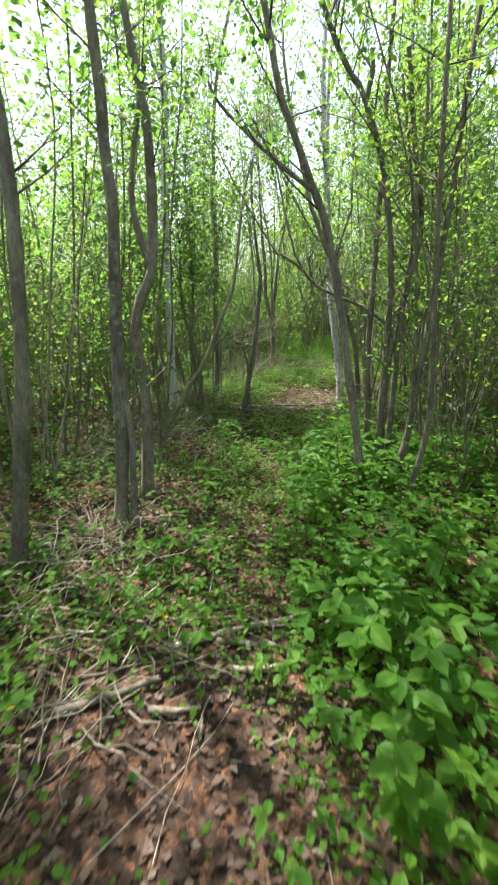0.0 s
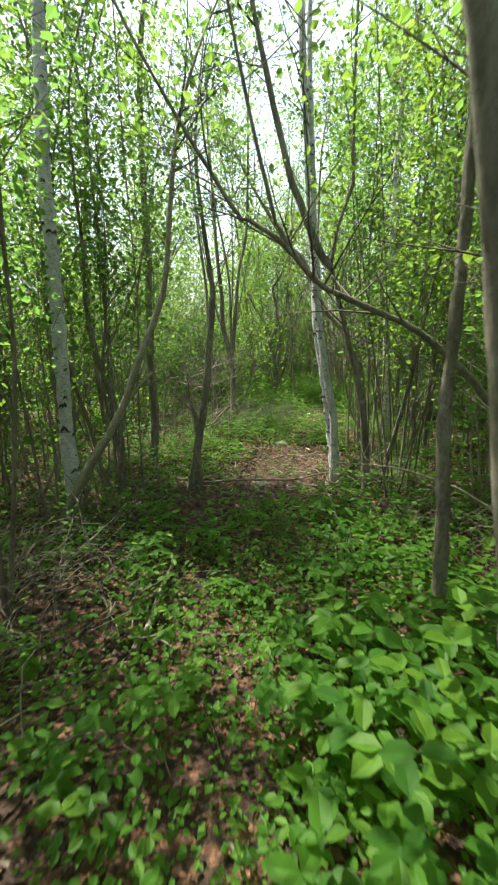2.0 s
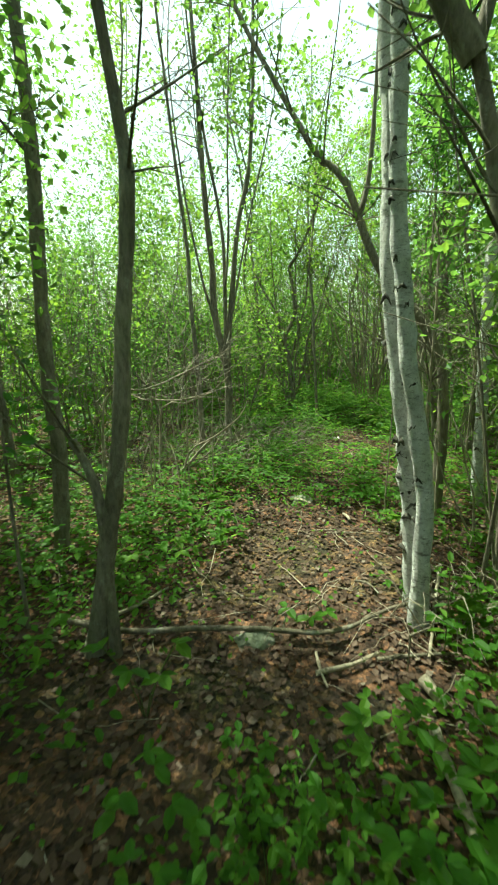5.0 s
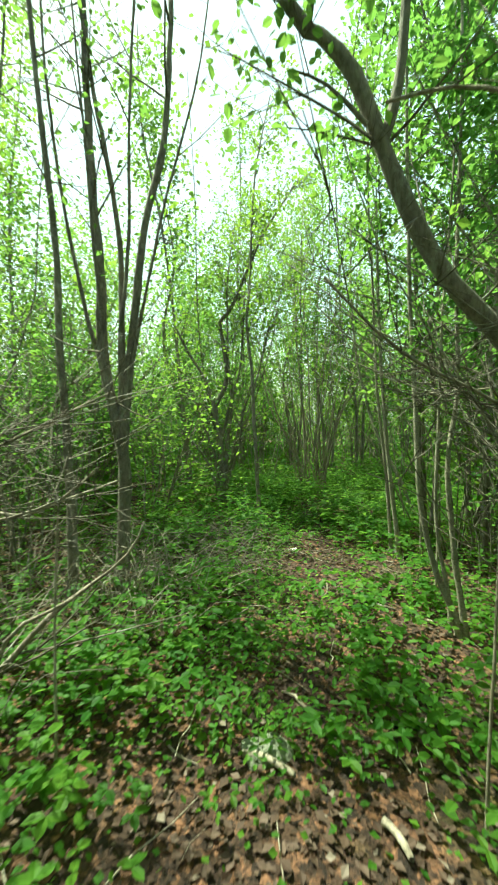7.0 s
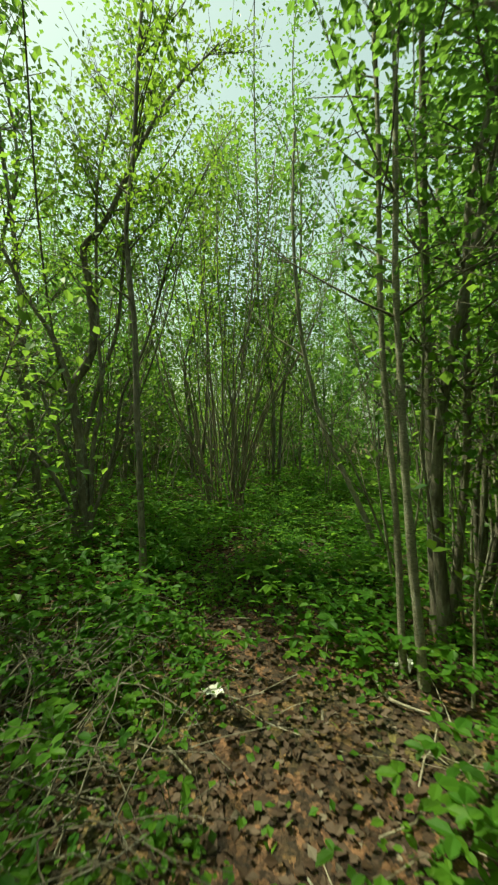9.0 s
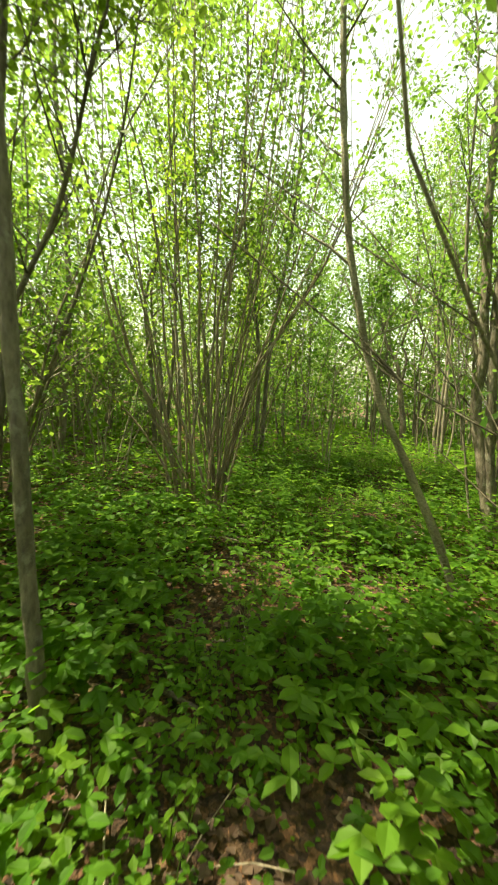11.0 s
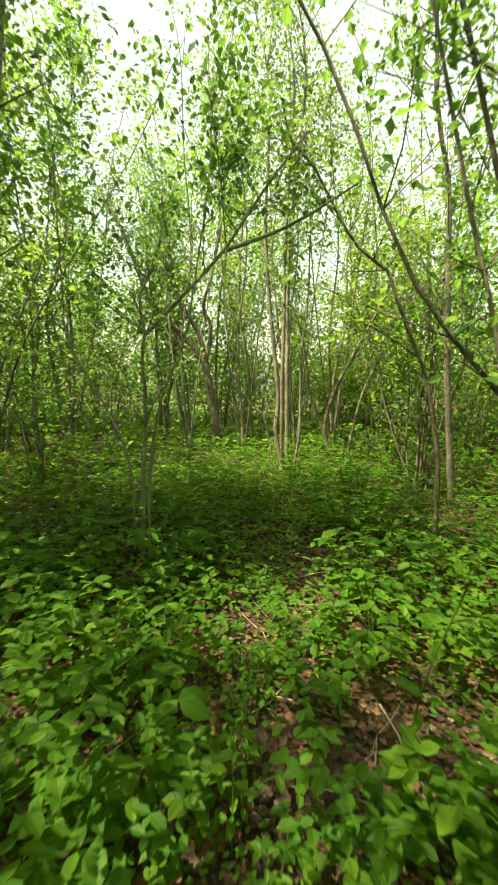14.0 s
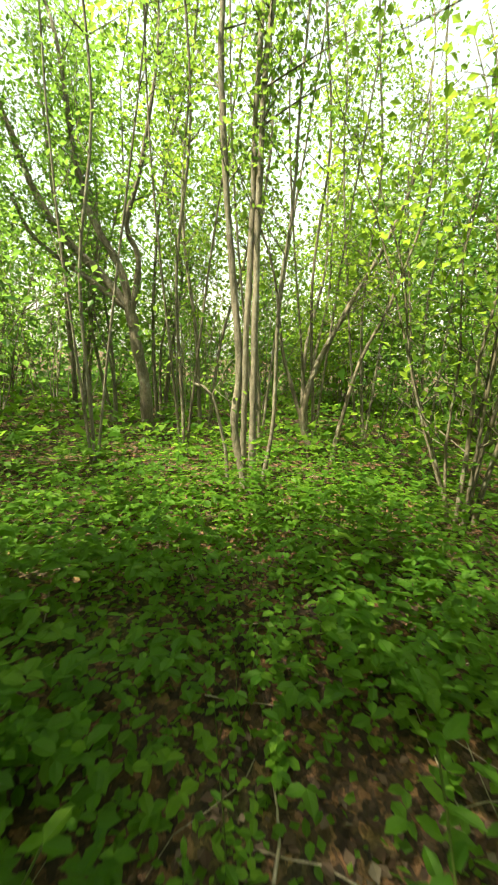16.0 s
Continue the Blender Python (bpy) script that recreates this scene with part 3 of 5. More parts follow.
pole([
    (0.020, 0.004, [(-1.58, 4.68, -0.15), (-1.48, 4.68, 0.94), (-1.24, 4.68, 2.11), (-1.14, 4.68, 3.31), (-1.06, 4.68, 4.60), (-0.73, 5.06, 5.90)]),
    (0.015, 0.003, [(-1.53, 4.68, -0.15), (-1.28, 4.68, 1.14), (-1.21, 4.68, 1.98), (-0.98, 4.67, 3.16), (-0.81, 4.67, 4.45), (-0.39, 5.06, 5.74)]),
], leaf=0.80, twigs=1.00)
pole([
    (0.022, 0.004, [(-1.13, 4.98, -0.04), (-1.06, 4.98, 1.11), (-0.85, 4.97, 2.35), (-0.77, 4.97, 3.65), (-0.72, 4.97, 4.95), (-0.42, 5.36, 6.25)]),
    (0.017, 0.003, [(-1.07, 4.98, -0.04), (-0.85, 4.97, 1.32), (-0.81, 4.97, 2.21), (-0.60, 4.97, 3.49), (-0.46, 4.97, 4.78), (-0.07, 5.36, 6.07)]),
], leaf=0.80, twigs=1.00)
pole([
    (0.024, 0.005, [(2.36, 5.24, -0.51), (2.20, 5.25, 0.77), (2.17, 5.25, 2.15), (1.92, 5.25, 4.16), (1.83, 5.25, 5.46), (1.99, 5.64, 6.76)]),
    (0.018, 0.004, [(2.42, 5.24, -0.51), (2.38, 5.24, 1.01), (2.24, 5.25, 2.00), (2.14, 5.25, 4.00), (2.10, 5.25, 5.30), (2.32, 5.64, 6.60)]),
], leaf=0.80, twigs=1.00)
pole([
    (0.025, 0.005, [(2.89, 5.54, -0.87), (2.69, 5.54, 0.53), (2.63, 5.54, 2.03), (2.36, 5.54, 3.92), (2.25, 5.55, 5.22), (2.40, 5.94, 6.51)]),
    (0.019, 0.004, [(2.96, 5.54, -0.87), (2.88, 5.54, 0.78), (2.71, 5.54, 1.86), (2.61, 5.54, 3.74), (2.56, 5.54, 5.04), (2.78, 5.93, 6.34)]),
], leaf=0.80, twigs=1.00)
pole([
    (0.024, 0.006, [(10.57, 18.73, 0.20), (10.53, 18.80, 1.72), (10.60, 18.67, 3.16), (10.55, 18.77, 4.68), (10.52, 18.83, 6.08), (10.78, 19.30, 7.48)]),
    (0.020, 0.006, [(10.77, 18.77, 0.18), (10.86, 18.58, 1.94), (10.95, 18.38, 3.50), (11.00, 18.26, 4.89), (11.33, 18.57, 6.29)]),
    (0.020, 0.006, [(10.70, 18.92, 0.18), (10.61, 19.11, 2.11), (10.58, 19.19, 3.39), (10.55, 19.24, 4.79), (10.81, 19.72, 6.19)]),
], leaf=1.00, twigs=1.00)
pole([
    (0.026, 0.006, [(11.33, 18.03, 0.28), (11.29, 18.12, 1.88), (11.34, 18.01, 3.39), (11.28, 18.14, 5.00), (11.25, 18.21, 6.40), (11.49, 18.70, 7.79)]),
    (0.021, 0.006, [(11.55, 18.04, 0.26), (11.63, 17.87, 2.11), (11.71, 17.68, 3.75), (11.76, 17.58, 5.14), (12.09, 17.90, 6.54)]),
    (0.021, 0.006, [(11.48, 18.19, 0.26), (11.37, 18.42, 2.29), (11.32, 18.53, 3.64), (11.29, 18.60, 5.03), (11.54, 19.09, 6.43)]),
], leaf=1.00, twigs=1.00)
pole([
    (0.027, 0.006, [(12.10, 17.32, 0.37), (12.04, 17.45, 2.05), (12.08, 17.35, 3.64), (12.01, 17.51, 5.32), (11.97, 17.60, 6.72), (12.21, 18.10, 8.12)]),
    (0.022, 0.007, [(12.33, 17.30, 0.35), (12.39, 17.15, 2.29), (12.47, 16.98, 4.01), (12.51, 16.89, 5.41), (12.84, 17.23, 6.80)]),
    (0.022, 0.007, [(12.25, 17.46, 0.35), (12.12, 17.74, 2.48), (12.06, 17.87, 3.89), (12.02, 17.96, 5.29), (12.27, 18.46, 6.69)]),
], leaf=1.00, twigs=1.00)
pole([
    (0.028, 0.007, [(12.81, 16.72, 0.24), (12.74, 16.88, 2.01), (12.78, 16.79, 3.69), (12.69, 16.99, 5.46), (12.65, 17.08, 6.86), (12.88, 17.60, 8.25)]),
    (0.023, 0.007, [(13.05, 16.69, 0.22), (13.11, 16.55, 2.26), (13.19, 16.39, 4.07), (13.22, 16.31, 5.47), (13.54, 16.65, 6.87)]),
    (0.023, 0.007, [(12.97, 16.85, 0.22), (12.83, 17.17, 2.47), (12.75, 17.33, 3.95), (12.71, 17.42, 5.35), (12.95, 17.93, 6.74)]),
], leaf=1.00, twigs=1.00)
pole([
    (0.030, 0.007, [(13.57, 16.05, -0.02), (13.48, 16.23, 1.85), (13.51, 16.16, 3.62), (13.41, 16.39, 5.49), (13.36, 16.49, 6.89), (13.59, 17.02, 8.28)]),
    (0.024, 0.007, [(13.81, 15.99, -0.04), (13.87, 15.87, 2.11), (13.93, 15.72, 4.02), (13.97, 15.66, 5.42), (14.28, 16.01, 6.81)]),
    (0.024, 0.007, [(13.73, 16.16, -0.05), (13.56, 16.53, 2.32), (13.48, 16.71, 3.89), (13.43, 16.81, 5.28), (13.67, 17.33, 6.68)]),
], leaf=1.00, twigs=1.00)
pole([
    (0.031, 0.007, [(14.46, 15.07, -0.30), (14.35, 15.29, 1.67), (14.37, 15.25, 3.54), (14.25, 15.51, 5.51), (14.20, 15.63, 6.90), (14.43, 16.16, 8.30)]),
    (0.025, 0.008, [(14.72, 14.98, -0.32), (14.76, 14.89, 1.94), (14.82, 14.77, 3.95), (14.84, 14.71, 5.35), (15.15, 15.08, 6.75)]),
    (0.025, 0.008, [(14.63, 15.17, -0.33), (14.44, 15.58, 2.17), (14.34, 15.80, 3.81), (14.29, 15.91, 5.20), (14.52, 16.44, 6.60)]),
], leaf=1.00, twigs=1.00)
alder([
    (0.055, 0.007, [(-0.08, 7.33, -0.35), (0.03, 7.32, 0.22), (0.13, 7.32, 0.76), (0.18, 7.31, 1.22), (0.23, 7.31, 1.62), (0.25, 7.31, 1.86), (0.24, 7.31, 1.97), (0.12, 7.32, 3.16), (0.25, 7.68, 4.36)]),
    (0.031, 0.020, [(0.02, 7.32, 0.18), (0.01, 7.32, 0.45), (-0.03, 7.33, 0.62), (-0.09, 7.33, 0.76)]),
], leaf=0.80, twigs=1.00)
birch([
    (0.075, 0.022, [(1.79, 7.62, -0.52), (1.70, 7.63, 0.22), (1.59, 7.64, 0.86), (1.51, 7.64, 1.33), (1.47, 7.65, 1.67), (1.45, 7.65, 2.06), (1.43, 7.65, 2.31), (1.39, 7.65, 2.65), (1.23, 7.66, 4.95), (1.54, 8.37, 7.24)]),
    (0.053, 0.016, [(1.69, 7.43, -0.31), (1.66, 7.43, 0.33), (1.60, 7.44, 0.70), (1.51, 7.44, 1.15), (1.45, 7.45, 1.58), (1.41, 7.45, 1.96), (1.39, 7.45, 2.27), (1.29, 7.46, 4.57), (1.65, 8.16, 6.86)]),
], leaf=0.50, twigs=1.00)
alder([
    (0.063, 0.009, [(0.67, 11.28, -0.20), (0.69, 11.28, 0.52), (0.67, 11.29, 0.86), (0.57, 11.31, 1.30), (0.51, 11.33, 1.74), (0.50, 11.33, 2.25), (0.44, 11.34, 3.01), (0.38, 11.36, 4.23), (0.33, 11.37, 5.69), (0.54, 11.78, 7.15)]),
    (0.043, 0.008, [(0.68, 11.28, 0.82), (0.72, 11.27, 1.39), (0.78, 11.26, 1.96), (0.86, 11.24, 2.68), (1.00, 11.20, 3.35), (1.04, 11.19, 4.25), (1.08, 11.18, 5.70), (1.38, 11.56, 7.16)]),
    (0.031, 0.006, [(0.67, 11.29, 0.91), (0.66, 11.29, 1.74), (0.65, 11.29, 2.51), (0.55, 11.31, 3.22), (0.45, 11.34, 3.75), (0.28, 11.38, 5.09), (0.35, 11.79, 6.41)]),
    (0.022, 0.005, [(0.67, 11.28, 0.95), (0.52, 11.33, 1.5), (0.34, 11.38, 2.2), (0.16, 11.42, 3.2), (0.02, 11.5, 4.6), (0.1, 11.8, 5.8)]),
    (0.020, 0.005, [(0.68, 11.28, 1.0), (0.66, 11.22, 1.7), (0.73, 11.2, 2.5), (0.74, 11.2, 3.6), (0.8, 11.3, 5.2), (0.9, 11.5, 6.2)]),
    (0.018, 0.004, [(0.68, 11.28, 1.05), (0.80, 11.2, 1.8), (0.98, 11.1, 2.7), (1.25, 11.05, 3.8), (1.4, 11.1, 5.0)]),
    (0.017, 0.004, [(0.60, 11.30, 1.2), (0.5, 11.25, 2.1), (0.42, 11.2, 3.1), (0.3, 11.2, 4.4), (0.2, 11.3, 5.4)]),
    (0.040, 0.007, [(0.31, 11.14, -0.04), (0.29, 11.15, 0.63), (0.22, 11.17, 1.73), (0.20, 11.17, 2.37), (0.08, 11.20, 3.42), (0.01, 11.22, 4.23), (-0.06, 11.24, 5.53), (0.12, 11.65, 6.83)]),
], leaf=0.16, twigs=0.60)
willow([
    (0.067, 0.009, [(2.17, 14.63, -0.15), (2.15, 14.64, 0.46), (2.09, 14.67, 0.98), (2.02, 14.71, 1.38), (2.20, 14.62, 1.79), (2.15, 14.64, 2.47), (2.09, 14.67, 2.81), (2.29, 14.56, 3.10), (2.73, 14.33, 4.20), (3.40, 14.45, 5.29)]),
    (0.035, 0.017, [(2.04, 14.70, 1.32), (1.84, 14.81, 1.89), (1.61, 14.94, 2.28), (1.34, 15.08, 2.84)]),
    (0.029, 0.017, [(2.06, 14.69, -0.01), (1.90, 14.78, 0.45), (1.64, 14.92, 0.79), (1.38, 15.06, 1.09)]),
    (0.029, 0.017, [(2.01, 14.72, 1.32), (1.67, 14.90, 1.48), (1.37, 15.07, 1.64)]),
    (0.026, 0.006, [(2.14, 14.65, 0.87), (2.26, 14.58, 1.45), (2.40, 14.51, 1.97), (2.44, 14.49, 2.49), (2.49, 14.46, 3.68), (2.79, 14.79, 4.88)]),
    (0.029, 0.007, [(2.22, 14.60, -0.12), (2.22, 14.60, 0.75), (2.29, 14.57, 1.33), (2.24, 14.59, 2.14), (2.20, 14.62, 3.44), (2.41, 15.03, 4.73)]),
    (0.029, 0.014, [(2.12, 14.66, -0.07), (2.00, 14.72, 0.63), (1.75, 14.86, 1.31), (1.56, 14.96, 1.88), (1.36, 15.07, 2.10)]),
    (0.023, 0.005, [(2.19, 14.62, -0.09), (2.40, 14.51, 0.76), (2.46, 14.47, 1.34), (2.68, 14.36, 1.93), (2.91, 14.23, 2.99), (3.37, 14.43, 4.06)]),
], leaf=0.80, twigs=1.60)
alder([
    (0.035, 0.008, [(2.51, 13.54, -0.18), (2.46, 13.56, 0.58), (2.42, 13.59, 1.28), (2.38, 13.61, 1.93), (2.31, 13.64, 2.57), (2.34, 13.63, 3.12), (2.39, 13.60, 4.67), (2.74, 14.04, 6.22)]),
], leaf=1.20, twigs=1.00)
alder([
    (0.063, 0.011, [(2.62, 9.07, 0.74), (2.50, 9.09, 1.17), (2.31, 9.14, 1.48), (2.11, 9.19, 1.69), (1.95, 9.23, 1.94), (1.82, 9.27, 2.24), (1.70, 9.30, 2.53), (1.55, 9.33, 2.68), (1.41, 9.37, 2.82), (0.83, 9.52, 3.80), (0.48, 10.01, 4.78)]),
    (0.024, 0.007, [(1.82, 9.27, 2.25), (1.87, 9.25, 2.49), (1.89, 9.25, 2.82), (1.92, 9.24, 4.02), (2.20, 9.59, 5.22)]),
    (0.011, 0.005, [(1.75, 9.28, 2.32), (1.59, 9.32, 2.48), (1.44, 9.36, 2.54)]),
], leaf=0.80, twigs=1.40)
sapling([
    (0.023, 0.006, [(3.57, 11.77, -0.30), (3.51, 11.80, 0.51), (3.44, 11.84, 1.09), (3.37, 11.88, 1.89), (3.33, 11.90, 2.67), (3.28, 11.93, 3.45), (3.23, 11.95, 4.85), (3.45, 12.40, 6.25)]),
    (0.031, 0.007, [(3.59, 11.64, -0.32), (3.53, 11.68, 0.25), (3.46, 11.71, 0.84), (3.42, 11.73, 1.34), (3.38, 11.76, 1.85), (3.32, 11.79, 3.15), (3.52, 12.21, 4.45)]),
], leaf=1.60, twigs=1.00)
sapling([
    (0.024, 0.005, [(2.97, 10.07, -0.25), (2.86, 10.13, 0.03), (2.75, 10.18, 0.52), (2.70, 10.21, 1.24), (2.65, 10.24, 1.95), (2.61, 10.26, 2.87), (2.57, 10.28, 4.17), (2.80, 10.68, 5.47)]),
    (0.023, 0.005, [(3.01, 10.05, -0.21), (2.89, 10.11, 0.77), (2.93, 10.09, 1.31), (2.91, 10.10, 1.85), (2.90, 10.10, 2.43), (2.90, 10.11, 3.73), (3.15, 10.50, 5.03)]),
    (0.016, 0.003, [(2.92, 10.09, -0.07), (2.84, 10.14, 0.40), (2.83, 10.14, 1.13), (2.83, 10.14, 1.73), (2.84, 10.14, 1.96), (2.87, 10.12, 3.16), (3.14, 10.47, 4.36)]),
], leaf=1.60, twigs=1.00)
hazel([
    (0.027, 0.005, [(4.10, 16.04, 0.05), (3.92, 16.19, 0.78), (3.59, 16.44, 1.35), (3.35, 16.63, 2.36), (3.13, 16.80, 3.20), (2.95, 16.95, 4.38), (3.00, 17.45, 5.55)]),
    (0.031, 0.006, [(4.16, 15.99, 0.06), (3.83, 16.25, 0.87), (3.50, 16.51, 1.96), (3.28, 16.69, 3.04), (3.14, 16.80, 3.61), (2.96, 16.94, 4.79), (3.02, 17.44, 5.96)]),
    (0.027, 0.005, [(4.35, 15.85, 0.08), (4.03, 16.10, 1.09), (3.90, 16.19, 2.32), (3.74, 16.32, 3.17), (3.57, 16.46, 3.88), (3.40, 16.59, 5.06), (3.46, 17.09, 6.24)]),
    (0.027, 0.005, [(4.43, 15.78, 0.09), (4.27, 15.91, 1.11), (4.23, 15.94, 2.26), (4.16, 15.99, 3.12), (4.12, 16.03, 3.93), (4.08, 16.06, 5.13), (4.27, 16.45, 6.33)]),
    (0.029, 0.005, [(4.49, 15.73, 0.09), (4.40, 15.80, 1.81), (4.55, 15.68, 2.64), (4.63, 15.62, 3.25), (4.72, 15.56, 3.98), (4.80, 15.49, 5.18), (5.13, 15.78, 6.37)]),
    (0.025, 0.005, [(4.52, 15.71, 0.09), (4.71, 15.56, 1.16), (4.99, 15.34, 1.77), (5.28, 15.11, 2.49), (5.56, 14.89, 3.63), (6.08, 15.04, 4.78)]),
    (0.021, 0.004, [(4.54, 15.70, 0.10), (4.78, 15.50, 1.26), (5.05, 15.29, 1.96), (5.25, 15.14, 2.44), (5.53, 14.92, 3.59), (6.04, 15.06, 4.73)]),
    (0.019, 0.004, [(4.06, 16.07, 0.05), (3.80, 16.28, 0.56), (3.35, 16.63, 1.12), (3.11, 16.82, 1.40), (2.63, 17.19, 2.43), (2.40, 17.93, 3.47)]),
    (0.017, 0.003, [(4.39, 15.81, 0.08), (4.18, 15.97, 1.30), (3.95, 16.16, 2.68), (3.97, 16.14, 3.52), (3.98, 16.13, 4.72), (4.24, 16.48, 5.92)]),
    (0.017, 0.003, [(4.56, 15.68, 0.10), (4.54, 15.69, 1.34), (4.72, 15.55, 2.30), (4.87, 15.43, 2.98), (5.03, 15.31, 4.16), (5.43, 15.55, 5.34)]),
    (0.016, 0.003, [(4.45, 15.76, 0.09), (4.30, 15.89, 1.51), (4.36, 15.83, 2.71), (4.25, 15.92, 3.62), (4.16, 15.99, 4.82), (4.31, 16.42, 6.01)]),
    (0.016, 0.003, [(4.49, 15.73, 0.09), (4.82, 15.48, 1.37), (5.19, 15.19, 2.25), (5.47, 14.97, 3.40), (5.99, 15.10, 4.54)]),
    (0.017, 0.003, [(4.20, 15.96, 0.06), (3.71, 16.35, 1.26), (3.46, 16.54, 2.63), (3.39, 16.60, 3.87), (3.35, 16.63, 5.07), (3.54, 17.03, 6.26)]),
    (0.019, 0.004, [(4.06, 16.13, 0.03), (3.93, 16.23, 1.08), (3.77, 16.36, 2.09), (3.60, 16.49, 3.37), (3.51, 16.56, 4.52), (3.65, 16.98, 5.66)]),
    (0.014, 0.003, [(4.33, 16.00, 0.04), (4.27, 16.05, 1.11), (4.20, 16.11, 2.14), (4.13, 16.16, 3.26), (4.08, 16.20, 4.40), (4.26, 16.58, 5.55)]),
    (0.024, 0.005, [(4.35, 16.12, 0.01), (4.26, 16.20, 1.11), (4.15, 16.28, 2.17), (4.04, 16.37, 3.38), (3.97, 16.42, 4.53), (4.14, 16.82, 5.67)]),
    (0.022, 0.004, [(4.39, 15.75, 0.10), (4.42, 15.73, 1.13), (4.46, 15.69, 2.13), (4.50, 15.66, 3.26), (4.53, 15.64, 4.41), (4.79, 15.96, 5.56)]),
    (0.022, 0.004, [(4.67, 15.93, 0.03), (4.87, 15.77, 1.17), (5.13, 15.57, 2.27), (5.38, 15.37, 3.70), (5.50, 15.28, 4.84), (5.85, 15.53, 5.98)]),
    (0.023, 0.005, [(4.31, 16.14, 0.01), (4.24, 16.19, 1.11), (4.16, 16.26, 2.16), (4.07, 16.32, 3.43), (4.02, 16.36, 4.58), (4.20, 16.75, 5.72)]),
    (0.016, 0.003, [(4.27, 16.20, 0.00), (4.17, 16.27, 1.10), (4.06, 16.36, 2.16), (3.95, 16.44, 2.99), (3.86, 16.52, 4.13), (3.99, 16.94, 5.27)]),
    (0.019, 0.004, [(4.30, 15.60, 0.14), (4.33, 15.58, 1.12), (4.38, 15.54, 2.08), (4.44, 15.50, 2.79), (4.50, 15.45, 3.94), (4.79, 15.74, 5.09)]),
    (0.014, 0.003, [(4.47, 15.66, 0.11), (4.59, 15.57, 1.15), (4.75, 15.45, 2.15), (4.92, 15.31, 3.03), (5.06, 15.20, 4.16), (5.43, 15.44, 5.30)]),
    (0.016, 0.003, [(4.45, 15.59, 0.13), (4.50, 15.55, 1.14), (4.57, 15.49, 2.11), (4.66, 15.42, 3.02), (4.72, 15.37, 4.17), (5.02, 15.67, 5.31)]),
    (0.018, 0.004, [(4.05, 15.91, 0.09), (3.88, 16.04, 1.08), (3.68, 16.20, 2.03), (3.47, 16.37, 2.71), (3.26, 16.53, 3.83), (3.28, 17.04, 4.95)]),
    (0.021, 0.004, [(4.75, 16.13, -0.02), (4.85, 16.06, 1.16), (4.99, 15.95, 2.31), (5.14, 15.83, 3.38), (5.24, 15.75, 4.52), (5.57, 16.02, 5.67)]),
    (0.016, 0.003, [(4.40, 15.62, 0.13), (4.49, 15.55, 1.14), (4.61, 15.46, 2.12), (4.72, 15.37, 3.36), (4.78, 15.32, 4.51), (5.08, 15.61, 5.66)]),
    (0.017, 0.003, [(4.28, 16.38, -0.04), (4.09, 16.54, 1.09), (3.86, 16.72, 2.18), (3.62, 16.90, 3.28), (3.47, 17.02, 4.41), (3.55, 17.48, 5.55)]),
    (0.017, 0.003, [(4.44, 15.44, 0.16), (4.64, 15.28, 1.16), (4.90, 15.08, 2.12), (5.19, 14.86, 2.95), (5.41, 14.68, 4.06), (5.87, 14.85, 5.18)]),
    (0.020, 0.004, [(4.46, 15.91, 0.05), (4.45, 15.92, 1.13), (4.44, 15.93, 2.17), (4.43, 15.93, 3.09), (4.43, 15.93, 4.24), (4.66, 16.28, 5.39)]),
], leaf=0.28, twigs=0.40)
dead_branch_tree([
    (0.030, 0.016, [(5.00, 13.25, -0.44), (4.86, 13.40, 0.10), (4.66, 13.60, 0.66), (4.56, 13.72, 0.95), (4.47, 13.84, 1.32), (4.39, 13.88, 1.65), (4.33, 13.92, 1.90), (4.24, 13.97, 2.5), (4.18, 14.02, 3.3), (4.2, 14.1, 4.4)]),
    (0.012, 0.005, [(4.33, 13.92, 1.88), (4.23, 14.01, 1.98), (4.12, 14.19, 2.12), (4.03, 14.36, 2.29), (3.95, 14.57, 2.54)]),
], leaf=0.60, twigs=0.50)
